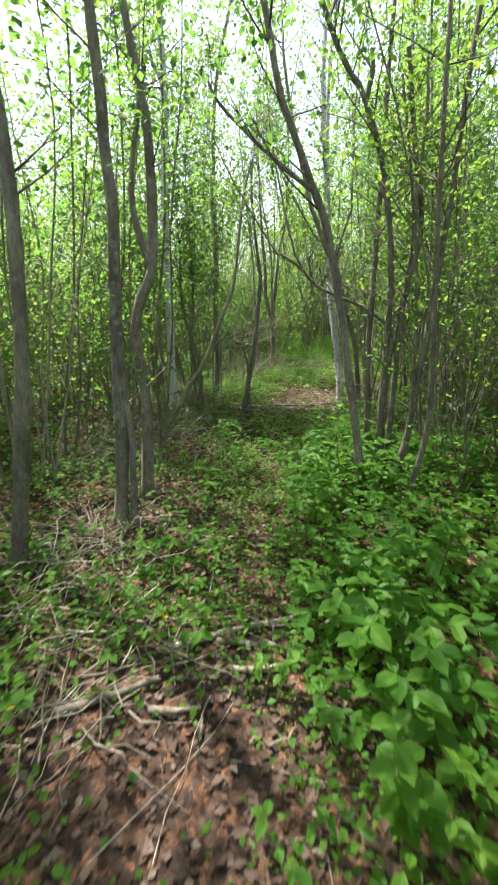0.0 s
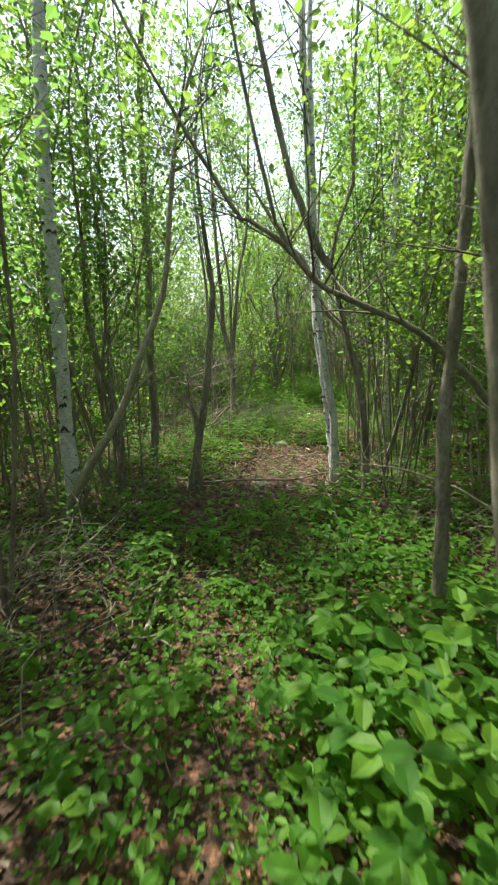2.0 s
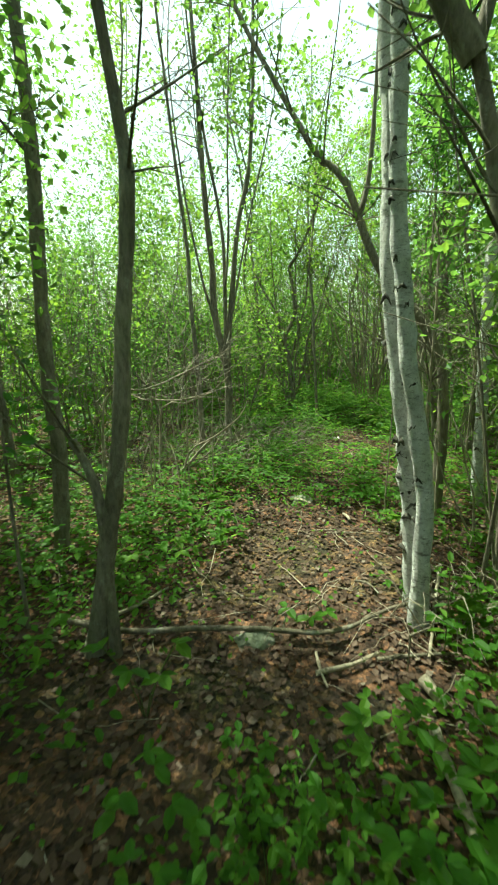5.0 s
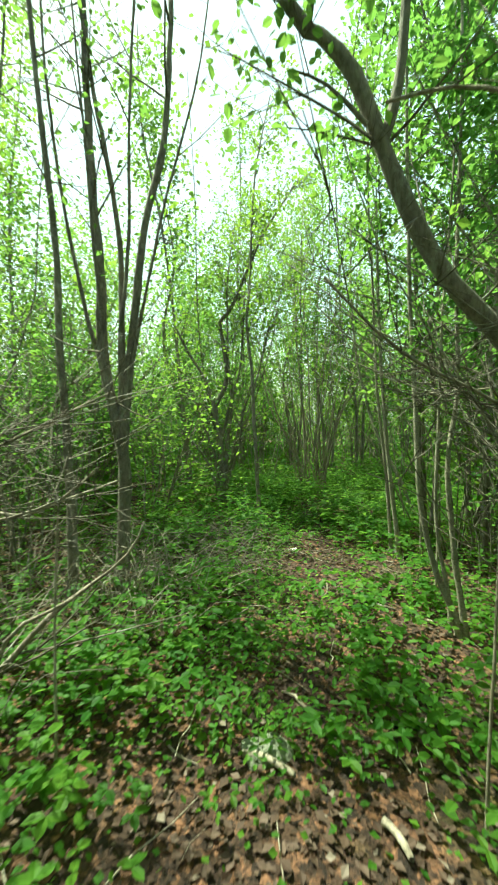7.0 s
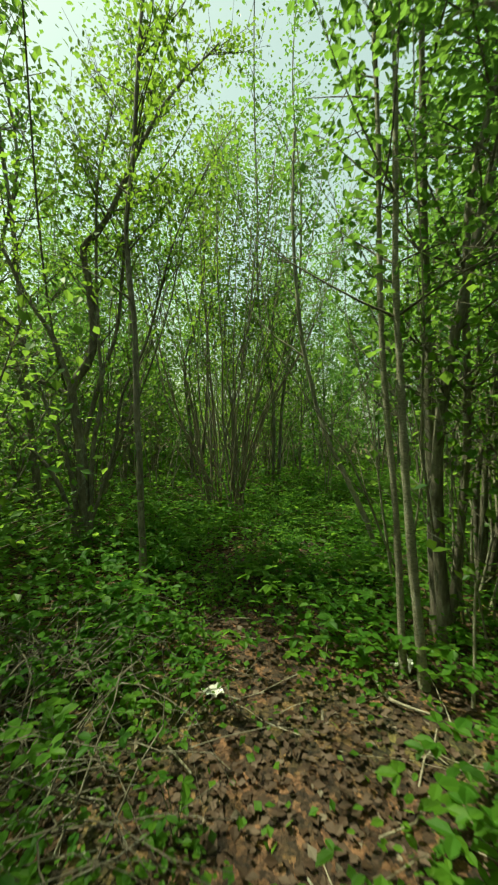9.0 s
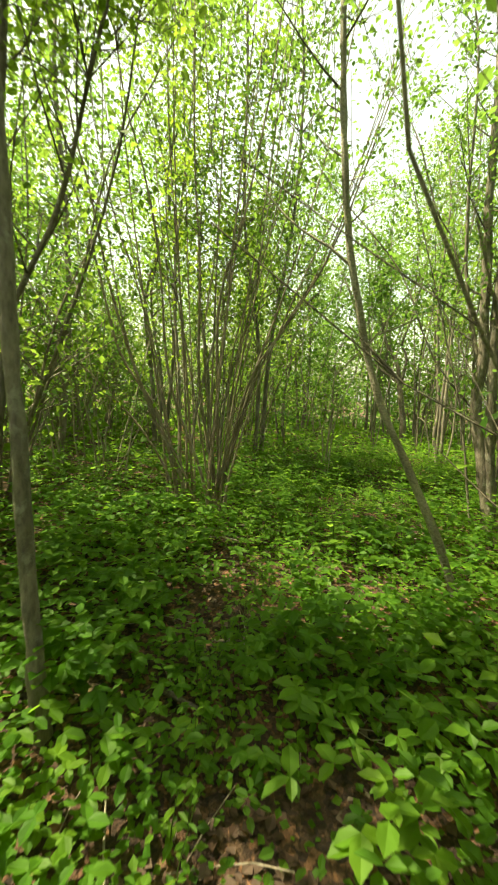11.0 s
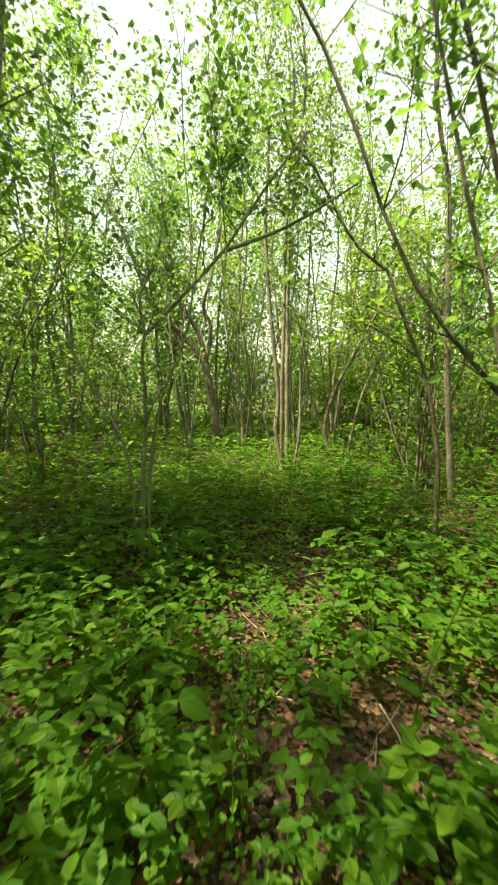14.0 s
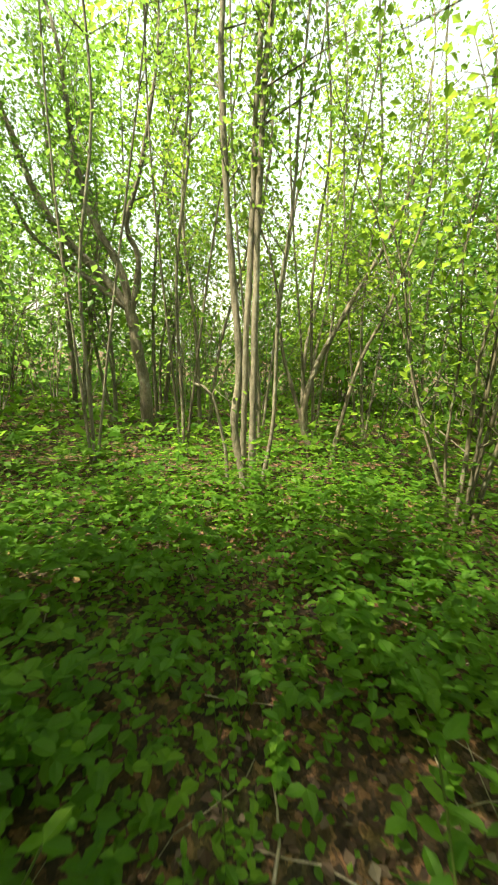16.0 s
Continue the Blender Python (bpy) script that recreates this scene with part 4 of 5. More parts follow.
alder([
    (0.077, 0.021, [(7.10, 14.15, -0.35), (7.04, 14.28, 0.37), (6.98, 14.41, 1.02), (6.98, 14.40, 1.56), (6.96, 14.44, 1.99), (6.94, 14.49, 2.71), (6.91, 14.54, 3.30), (6.87, 14.64, 4.99), (7.16, 15.25, 6.69)]),
    (0.070, 0.018, [(7.11, 14.13, -0.31), (7.06, 14.23, 0.44), (7.03, 14.29, 1.26), (7.01, 14.35, 2.08), (7.01, 14.34, 2.86), (7.00, 14.36, 3.30), (6.99, 14.39, 5.00), (7.31, 14.93, 6.70)]),
    (0.025, 0.006, [(6.98, 14.40, 1.43), (6.91, 14.55, 2.02), (6.86, 14.64, 2.55), (6.85, 14.68, 3.01), (6.84, 14.70, 3.30), (6.80, 14.78, 4.84), (7.07, 15.33, 6.39)]),
    (0.042, 0.010, [(7.06, 14.23, 0.52), (7.09, 14.18, 1.26), (7.11, 14.14, 2.08), (7.13, 14.10, 3.78), (7.49, 14.57, 5.48)]),
    (0.034, 0.009, [(7.22, 13.95, -0.42), (7.24, 13.90, 0.8), (7.27, 13.82, 2.0), (7.30, 13.75, 3.4), (7.35, 13.70, 5.2), (7.5, 13.8, 6.6)]),
    (0.028, 0.007, [(7.32, 13.82, -0.42), (7.36, 13.74, 0.9), (7.44, 13.60, 2.1), (7.55, 13.42, 3.4), (7.66, 13.25, 5.0)]),
    (0.022, 0.006, [(7.26, 13.98, -0.42), (7.34, 13.84, 0.7), (7.45, 13.66, 1.6), (7.62, 13.40, 2.6), (7.80, 13.10, 3.9)]),
    (0.024, 0.006, [(7.12, 14.02, -0.42), (7.16, 13.98, 1.0), (7.17, 13.96, 2.4), (7.22, 13.90, 3.8), (7.25, 13.95, 5.6)]),
    (0.017, 0.005, [(7.02, 14.30, -0.40), (6.90, 14.52, 0.9), (6.78, 14.78, 1.9), (6.62, 15.05, 2.9), (6.5, 15.3, 3.8)]),
    (0.019, 0.004, [(7.21, 14.38, 0.78), (7.13, 14.54, 1.31), (7.11, 14.60, 1.89), (7.01, 14.80, 2.57), (6.94, 14.94, 3.00), (6.87, 15.10, 3.29), (6.71, 15.41, 4.23), (6.76, 16.02, 5.16)]),
], leaf=0.70, twigs=1.00)
sapling([
    (0.024, 0.008, [(7.30, 16.99, 0.23), (7.31, 16.96, 0.80), (7.30, 16.98, 1.21), (7.31, 16.96, 1.41), (7.31, 16.96, 1.41), (7.32, 16.96, 1.42)]),
    (0.017, 0.008, [(7.31, 16.96, 1.41), (7.44, 16.69, 1.72), (7.59, 16.40, 2.08), (7.73, 16.11, 2.55), (7.85, 15.85, 2.92)]),
    (0.017, 0.008, [(7.59, 16.40, 2.06), (7.73, 16.11, 2.18), (7.85, 15.85, 2.32), (8.02, 15.50, 2.57)]),
    (0.013, 0.008, [(7.31, 16.96, 1.41), (7.30, 17.00, 1.70), (7.35, 16.89, 1.94)]),
    (0.013, 0.004, [(7.33, 16.93, 0.33), (7.37, 16.85, 0.90), (7.44, 16.70, 1.31), (7.48, 16.63, 1.70), (7.53, 16.51, 2.74), (7.80, 16.70, 3.78)]),
    (0.013, 0.003, [(7.25, 17.09, 0.34), (7.18, 17.24, 0.80), (7.05, 17.52, 1.36), (7.03, 17.54, 1.80), (7.01, 17.58, 2.85), (7.20, 17.94, 3.90)]),
], leaf=1.00, twigs=1.00)
willow([
    (0.105, 0.017, [(12.18, 19.05, -0.18), (12.16, 19.10, 0.53), (12.12, 19.23, 1.16), (12.10, 19.31, 1.54), (11.98, 19.67, 1.98), (11.84, 20.10, 2.39), (11.70, 20.51, 3.00), (11.56, 20.94, 4.11), (11.66, 21.73, 5.22)]),
    (0.066, 0.012, [(12.11, 19.26, 1.32), (12.06, 19.41, 2.06), (11.94, 19.80, 2.76), (11.87, 19.99, 3.56), (11.82, 20.16, 4.75), (12.00, 20.70, 5.93)]),
    (0.050, 0.010, [(12.11, 19.28, 1.47), (12.14, 19.18, 2.22), (12.09, 19.33, 2.64), (12.15, 19.15, 3.34), (12.21, 18.96, 4.52), (12.52, 19.12, 5.70)]),
    (0.050, 0.021, [(12.09, 19.34, 1.58), (11.88, 19.97, 2.03), (11.69, 20.54, 2.44), (11.61, 20.80, 2.92)]),
], leaf=1.00, twigs=1.60)
alder([
    (0.043, 0.011, [(10.51, 16.92, -0.22), (10.47, 17.05, 0.32), (10.48, 17.03, 0.89), (10.45, 17.12, 1.70), (10.42, 17.21, 2.49), (10.40, 17.27, 3.28), (10.40, 17.27, 3.65), (10.40, 17.28, 5.20), (10.70, 17.75, 6.75)]),
    (0.040, 0.011, [(10.53, 16.88, -0.19), (10.52, 16.89, 0.65), (10.52, 16.91, 1.39), (10.51, 16.92, 2.50), (10.51, 16.92, 3.29), (10.52, 16.89, 3.66), (10.55, 16.80, 5.36), (10.92, 17.22, 7.06)]),
    (0.036, 0.010, [(10.50, 16.95, -0.19), (10.49, 16.98, 1.14), (10.49, 16.98, 2.07), (10.49, 16.99, 2.90), (10.49, 16.97, 3.66), (10.50, 16.96, 5.36), (10.85, 17.45, 7.06)]),
    (0.024, 0.005, [(10.56, 16.77, -0.15), (10.58, 16.71, 0.40), (10.57, 16.73, 1.16), (10.58, 16.72, 1.72), (10.60, 16.67, 2.30), (10.60, 16.67, 2.92), (10.60, 16.67, 4.22), (10.86, 17.06, 5.52)]),
    (0.020, 0.013, [(10.45, 17.12, 0.11), (10.40, 17.26, 0.63), (10.35, 17.41, 0.72)]),
], leaf=0.80, twigs=1.00)
willow([
    (0.024, 0.010, [(8.49, 14.80, 0.36), (8.44, 14.94, 1.12), (8.39, 15.06, 1.42), (8.32, 15.23, 1.82), (8.29, 15.29, 1.99), (8.20, 15.51, 2.16), (8.11, 15.73, 2.52), (8.05, 15.87, 2.78), (7.98, 16.04, 2.96), (7.95, 16.11, 3.26)]),
], leaf=1.20, twigs=1.00)
alder([
    (0.046, 0.010, [(9.97, 14.64, 0.08), (9.92, 14.76, 1.18), (9.89, 14.83, 2.20), (9.87, 14.89, 3.18), (9.80, 15.05, 3.96), (9.72, 15.24, 5.50), (9.95, 15.89, 7.03)]),
], leaf=1.30, twigs=1.00)
willow([
    (0.052, 0.007, [(12.33, 16.68, -0.06), (12.30, 16.78, 0.24), (12.34, 16.65, 0.91), (12.45, 16.31, 1.70), (12.57, 15.93, 2.51), (12.66, 15.65, 3.51), (12.97, 15.68, 4.52)]),
    (0.034, 0.007, [(12.31, 16.72, 0.01), (12.25, 16.90, 0.53), (12.20, 17.08, 1.10), (12.13, 17.29, 2.18), (12.28, 17.83, 3.26)]),
    (0.034, 0.007, [(12.45, 16.30, 0.11), (12.52, 16.11, 1.01), (12.62, 15.79, 1.86), (12.71, 15.53, 3.03), (13.03, 15.62, 4.19)]),
], leaf=1.00, twigs=1.50)
willow([
    (0.052, 0.012, [(13.07, 21.17, 0.55), (13.05, 21.23, 1.54), (13.03, 21.28, 2.65), (12.98, 21.42, 3.69), (12.95, 21.53, 4.98), (13.17, 22.03, 6.28)]),
    (0.052, 0.014, [(13.13, 20.99, 0.05), (13.14, 20.95, 0.77), (13.17, 20.86, 1.27), (13.22, 20.70, 2.66), (13.55, 20.97, 4.05)]),
], leaf=1.00, twigs=1.00)



def whips(x, y, count, seed, spread=0.2, tall=4.6):
    """Thin stems that fan out of one root."""
    rng = np.random.default_rng(seed)
    out = []
    for _ in range(count):
        az, lean, h = rng.uniform(0, 6.283), abs(rng.normal(0, spread)), tall * rng.uniform(0.7, 1.1)
        bx, by = x + rng.normal(0, 0.16), y + rng.normal(0, 0.16)
        pts = [(bx + math.cos(az) * lean * h * k + rng.normal(0, 0.05) * k, by + math.sin(az) * lean * h * k + rng.normal(0, 0.05) * k, float(height(bx, by)) - 0.06 + h * k) for k in (0.0, 0.2, 0.42, 0.65, 0.85, 1.0)]
        r = rng.uniform(0.008, 0.017)
        out.append((r, r * 0.25, pts))
    return out


# fans of thin stems at the bends of the trail
for fan in ((-0.95, 7.35, 13, 1), (-1.5, 6.6, 9, 3), (2.35, 7.5, 9, 4), (2.2, 6.7, 7, 5), (-1.9, 5.6, 9, 6), (2.5, 5.0, 8, 7)):
    pole(whips(*fan), 0.9, 1.6)

# ---- the wood around ----
HERO_BASES = np.array([o.data.vertices[0].co[:2] for o in scene.objects if o.get("category") in ("tree", "sapling", "bush")])


def wood_template(kind, seed, far=False):
    """A young tree of the wood, standing at the origin."""
    rng = np.random.default_rng(seed)
    stems = []
    if kind == "tall":
        count, hi, spread, r = int(rng.integers(1, 4)), rng.uniform(6.5, 9.0), 0.11, 0.042
    elif kind == "thicket":
        count, hi, spread, r = int(rng.integers(11, 17)), rng.uniform(3.2, 5.2), 0.2, 0.0115
    elif kind == "clump":
        count, hi, spread, r = int(rng.integers(6, 11)), rng.uniform(3.8, 5.5), 0.26, 0.017
    else:
        count, hi, spread, r = int(rng.integers(4, 7)), rng.uniform(2.0, 3.0), 0.42, 0.014
    for _ in range(count):
        az, lean = rng.uniform(0, 2 * math.pi), abs(rng.normal(0, spread))
        d = np.array([math.cos(az) * lean, math.sin(az) * lean, 1.0])
        h = hi * rng.uniform(0.75, 1.0)
        pts = [np.array([math.cos(az), math.sin(az), 0]) * rng.uniform(0.02, 0.12) * (count > 1) * (3.5 if kind == "thicket" else 1.0) + np.array([0, 0, -0.1])]
        for k in range(1, 6):
            pts.append(pts[0] + d * h * k / 5 + rng.normal(0, 0.028 * h, 3) * np.array([1, 1, 0.2]) * (k / 5) ** 0.7)
        stems.append((r * rng.uniform(0.7, 1.2), r * 0.18, [tuple(p) for p in pts]))
    bark = {"tall": BARK, "thicket": POLE_BARK if seed % 2 else BARK}.get(kind, WILLOW_BARK)
    name, label, cat = {"tall": ("young_tree", "slender young broadleaf tree with a grey stem in spring leaf", "tree"),
                        "clump": ("willow_clump", "clump of thin dark willow stems with light green leaves", "tree"),
                        "thicket": ("sapling_thicket", "thicket of thin bare grey stems and fine twigs with scattered leaves", "thicket"),
                        "shrub": ("undergrowth_shrub", "low leafy shrub with many thin twigs", "shrub")}[kind]
    dense = {"tall": 0.82, "thicket": 0.26, "clump": 0.42, "shrub": 0.5}[kind] * (1.0 if not far else 1.1)
    tw = {"tall": 1.5, "thicket": 0.95, "clump": 0.85, "shrub": 1.3}[kind] * (1.0 if not far else 0.7)
    size = {"tall": 0.078, "thicket": 0.062, "clump": 0.075, "shrub": 0.07}[kind] * (1.0 if not far else 2.1)
    return tree_thing(name, label, cat, {"tall": "woodland trees", "thicket": "thickets", "clump": "willow clumps", "shrub": "undergrowth shrubs"}[kind], stems, dense, tw, bark, seed + 1,
                      size, 5 if not far else 3, 0.3 if not far else 0.7, {"tall": 0.22, "thicket": 0.06, "clump": 0.15, "shrub": 0.08}[kind], 1 if not far else 0, 0.11 if not far else 0.2)


def plant_wood():
    rng = np.random.default_rng(77)
    near_t = {k: [wood_template(k, 300 + 7 * i + 50 * j) for i in range(4)] for j, k in enumerate(("tall", "clump", "shrub", "thicket"))}
    far_t = {k: [wood_template(k, 600 + 7 * i + 50 * j, True) for i in range(4)] for j, k in enumerate(("tall", "clump", "shrub"))}
    placed = [tuple(p) for p in HERO_BASES]
    used = set()

    def put(kind, pool, lo, hi, number, gap, shrink=(0.85, 1.2), where=None):
        done = tries = 0
        while done < number and tries < 20000:
            tries += 1
            x, y = rng.uniform(-hi, 9.0 + hi), rng.uniform(-5, 18.0 + hi)
            d = float(trail_distance(x, y))
            if not lo <= d <= hi or where and not where(x, y):
                continue
            # the glade round the old willow stays open
            if 9.0 < x < 12.8 and 15.6 < y < 19.6:
                continue
            # and so does the gap that lets the sun onto the bend
            if kind == "tall" and -2.4 < x < 0.3 and 10.8 < y < 14.2:
                continue
            if any((x - a) ** 2 + (y - b) ** 2 < gap * gap for a, b in placed):
                continue
            placed.append((x, y))
            s = rng.uniform(*shrink)
            m = Matrix.LocRotScale((x, y, float(height(x, y))), Euler((rng.normal(0, 0.04), rng.normal(0, 0.04), rng.uniform(0, 6.283))), (s, s, s * rng.uniform(0.9, 1.1)))
            ob = pool[int(rng.integers(len(pool)))]
            if ob.name in used:
                ob = copy_thing(ob, m)
                ob.matrix_basis = m
            else:
                used.add(ob.name)
                ob.matrix_basis = m
            done += 1

    put("thicket", near_t["thicket"], 1.75, 3.8, 28, 0.6, (0.8, 1.15), lambda x, y: y < 7.2)
    put("thicket", near_t["thicket"], 1.85, 4.8, 26, 0.65, (0.8, 1.2), lambda x, y: 7.2 <= y < 12.4 and not (-2.0 < x < 0.7 and y > 8.0))
    put("thicket", near_t["thicket"], 3.0, 7.5, 22, 0.8, (0.9, 1.3), lambda x, y: y >= 12.4)
    put("tall", near_t["tall"], 1.9, 3.2, 5, 0.75, where=lambda x, y: y < 6.5)
    put("clump", near_t["clump"], 2.3, 7.0, 36, 0.75)
    put("tall", near_t["tall"], 2.6, 7.0, 42, 0.75)
    put("shrub", near_t["shrub"], 2.6, 9.0, 76, 0.5, (0.9, 1.3))
    put("tall", far_t["tall"], 7.2, 15.0, 60, 0.9)
    put("clump", far_t["clump"], 6.5, 13.0, 48, 0.9)
    put("shrub", far_t["shrub"], 6.0, 14.0, 85, 0.6, (1.0, 1.5))
    STAND = [(4.3, 11.2), (5.1, 12.3), (5.4, 10.9), (6.2, 12.6), (4.2, 9.6), (3.4, 8.4), (7.2, 12.4)]
    for i, (x, y) in enumerate(STAND):
        m = Matrix.LocRotScale((x, y, float(height(x, y))), Euler((0, 0, 1.3 * i)), (1.0, 1.0, 0.95))
        copy_thing(near_t["tall"][i % 4], m).matrix_basis = m
    # the first two trees are added to shade the trail by the birch
    ADDED_CROWNS = [(-1.6, 9.8, 1.1), (-2.0, 8.9, 1.0), (1.85, 16.6, 1.25), (7.0, 18.6, 1.35), (3.3, 18.4, 1.25), (4.2, 11.9, 1.1)]
    for i, (x, y, k) in enumerate(ADDED_CROWNS):
        m = Matrix.LocRotScale((x, y, float(height(x, y))), Euler((0, 0, 2.3 * i)), (k, k, k))
        copy_thing(near_t["tall"][i % 4], m).matrix_basis = m
    # low growth where the trail turns away
    TURN = [(-0.2, 12.4), (0.9, 13.3), (1.1, 14.6), (-0.7, 13.8), (0.2, 15.4), (1.3, 16.6), (-1.2, 11.9), (0.4, 17.2), (-0.3, 16.4), (5.6, 12.2), (6.5, 12.9), (6.1, 11.5), (7.6, 12.9), (4.7, 11.6), (5.0, 10.6)]
    for i, (x, y) in enumerate(TURN):
        m = Matrix.LocRotScale((x, y, float(height(x, y))), Euler((0, 0, 1.9 * i)), (1.15, 1.15, 1.0))
        copy_thing(near_t["shrub" if i % 3 else "thicket"][i % 4], m).matrix_basis = m
    for pool in (*near_t.values(), *far_t.values()):
        for ob in pool:
            if ob.name not in used:
                for o in (*ob.children_recursive, ob):
                    bpy.data.objects.remove(o)


plant_wood()


def far_wood():
    """Leaf masses of the wood farther in."""
    rng = np.random.default_rng(5)
    at = []
    while len(at) < 330:
        x, y = rng.uniform(-16, 30), rng.uniform(-12, 38)
        if 6.5 < float(trail_distance(x, y)) < 20:
            at.append((x, y, float(height(x, y)) + rng.uniform(0.0, 1.3)))
    while len(at) < 620:
        x, y = rng.uniform(-26, 36), rng.uniform(-24, 44)
        d = float(trail_distance(x, y))
        if 10 < d < 22:
            at.append((x, y, float(height(x, y)) + (rng.uniform(0.1, 2.2) if len(at) % 3 else rng.uniform(2.5, 7.0))))
    at = np.array(at)
    pts = np.repeat(at, 105, axis=0) + rng.normal(0, 1, (len(at) * 105, 3)) * np.array([0.9, 0.9, 0.8])
    size = rng.uniform(0.18, 0.32, len(pts))
    # tops of the trees nearer to the trail
    tops = []
    while len(tops) < 170:
        x, y = rng.uniform(-10, 20), rng.uniform(-8, 28)
        d = float(trail_distance(x, y))
        if 5.5 < d < 10.5:
            tops.append((x, y, rng.uniform(3.2, 2.2 + d * 0.72)))
    tops = np.repeat(np.array(tops), 210, axis=0)
    pts = np.vstack([pts, tops + rng.normal(0, 1, tops.shape) * np.array([0.62, 0.62, 0.8])])
    size = np.concatenate([size, rng.uniform(0.09, 0.16, len(tops))])
    pts[:, 2] = np.maximum(pts[:, 2], -0.2)
    tagged(new("far_wood", leaves("far_wood", pts, size, LEAF, rng, "dart")), "sunlit green leaf masses of the wood farther in", "foliage", kind="stuff")


far_wood()

# ---- herbs and dry leaves ----


def herb_leaves(kind, rng):
    """Leaf places of one herb: base points, axes, sizes and the stalks."""
    base, along, sizes, stalks = [], [], [], []
    if kind == "broad":
        n, hi = int(rng.integers(3, 6)), rng.uniform(0.12, 0.28)
        for _ in range(n):
            az = rng.uniform(0, 6.283)
            top = np.array([math.cos(az) * rng.uniform(0.02, 0.13), math.sin(az) * rng.uniform(0.02, 0.13), hi * rng.uniform(0.7, 1.1)])
            stalks.append(np.array([[0, 0, -0.02], top * [0.4, 0.4, 0.55], top]))
            for j in range(3):
                a = az + (j - 1) * 1.5 + rng.normal(0, 0.2)
                base.append(top), along.append((math.cos(a), math.sin(a), rng.normal(-0.12, 0.2))), sizes.append(rng.uniform(0.04, 0.072))
    elif kind == "tall":
        hi = rng.uniform(0.28, 0.5)
        tip = np.array([rng.normal(0, 0.05), rng.normal(0, 0.05), hi])
        stalks.append(np.array([[0, 0, -0.02], tip * [0.3, 0.3, 0.5], tip]))
        m = int(rng.integers(4, 7))
        for k in range(m):
            f = 0.3 + 0.7 * k / (m - 1)
            a0 = k * 1.57 + rng.normal(0, 0.2)
            for a in (a0, a0 + math.pi):
                base.append(tip * [f * 0.8, f * 0.8, f]), along.append((math.cos(a), math.sin(a), rng.normal(0.1, 0.2) + 0.5 * (k == m - 1))), sizes.append(rng.uniform(0.045, 0.08) * (1.15 - 0.5 * f))
    else:
        n = int(rng.integers(9, 15))
        for _ in range(n):
            az, rr = rng.uniform(0, 6.283), rng.uniform(0.02, 0.17)
            top = np.array([math.cos(az) * rr, math.sin(az) * rr, rng.uniform(0.03, 0.13)])
            base.append(top), along.append((math.cos(az), math.sin(az), rng.normal(0, 0.3))), sizes.append(rng.uniform(0.025, 0.05))
    a = np.array(along)
    a /= np.linalg.norm(a, axis=1)[:, None]
    s = np.cross(a, [0, 0, 1.0]) + rng.normal(0, 0.2, a.shape)
    s -= (s * a).sum(1)[:, None] * a
    s /= np.linalg.norm(s, axis=1)[:, None]
    s *= -1
    return np.array(base), (a, s, np.cross(a, s)), np.array(sizes), stalks


def herb_thing(kind, seed):
    rng = np.random.default_rng(seed)
    base, axes, sizes, stalks = herb_leaves(kind, rng)
    t = Tubes()
    for k in stalks or [np.array([[0, 0, -0.02], [0.005, 0, 0.02], [0.01, 0, 0.05]])]:
        t.add(curve_points(k, 0.08), np.full(len(curve_points(k, 0.08)), 0.0022), 3)
    name, label = {"broad": ("woodland_herb", "low woodland herb with broad oval green leaves"), "tall": ("tall_herb", "upright herb with paired pointed green leaves"),
                   "low": ("ground_herb", "small creeping herb with rounded green leaves")}[kind]
    ob = tagged(new(name, t.mesh("stalk", STALK)), label, "plant", "trailside herbs")
    f = new("leaves", leaves("leaves", base, sizes, HERB, rng, "oval", axes=axes, width=1.0 if kind != "tall" else 0.72))
    f.parent = ob
    return ob


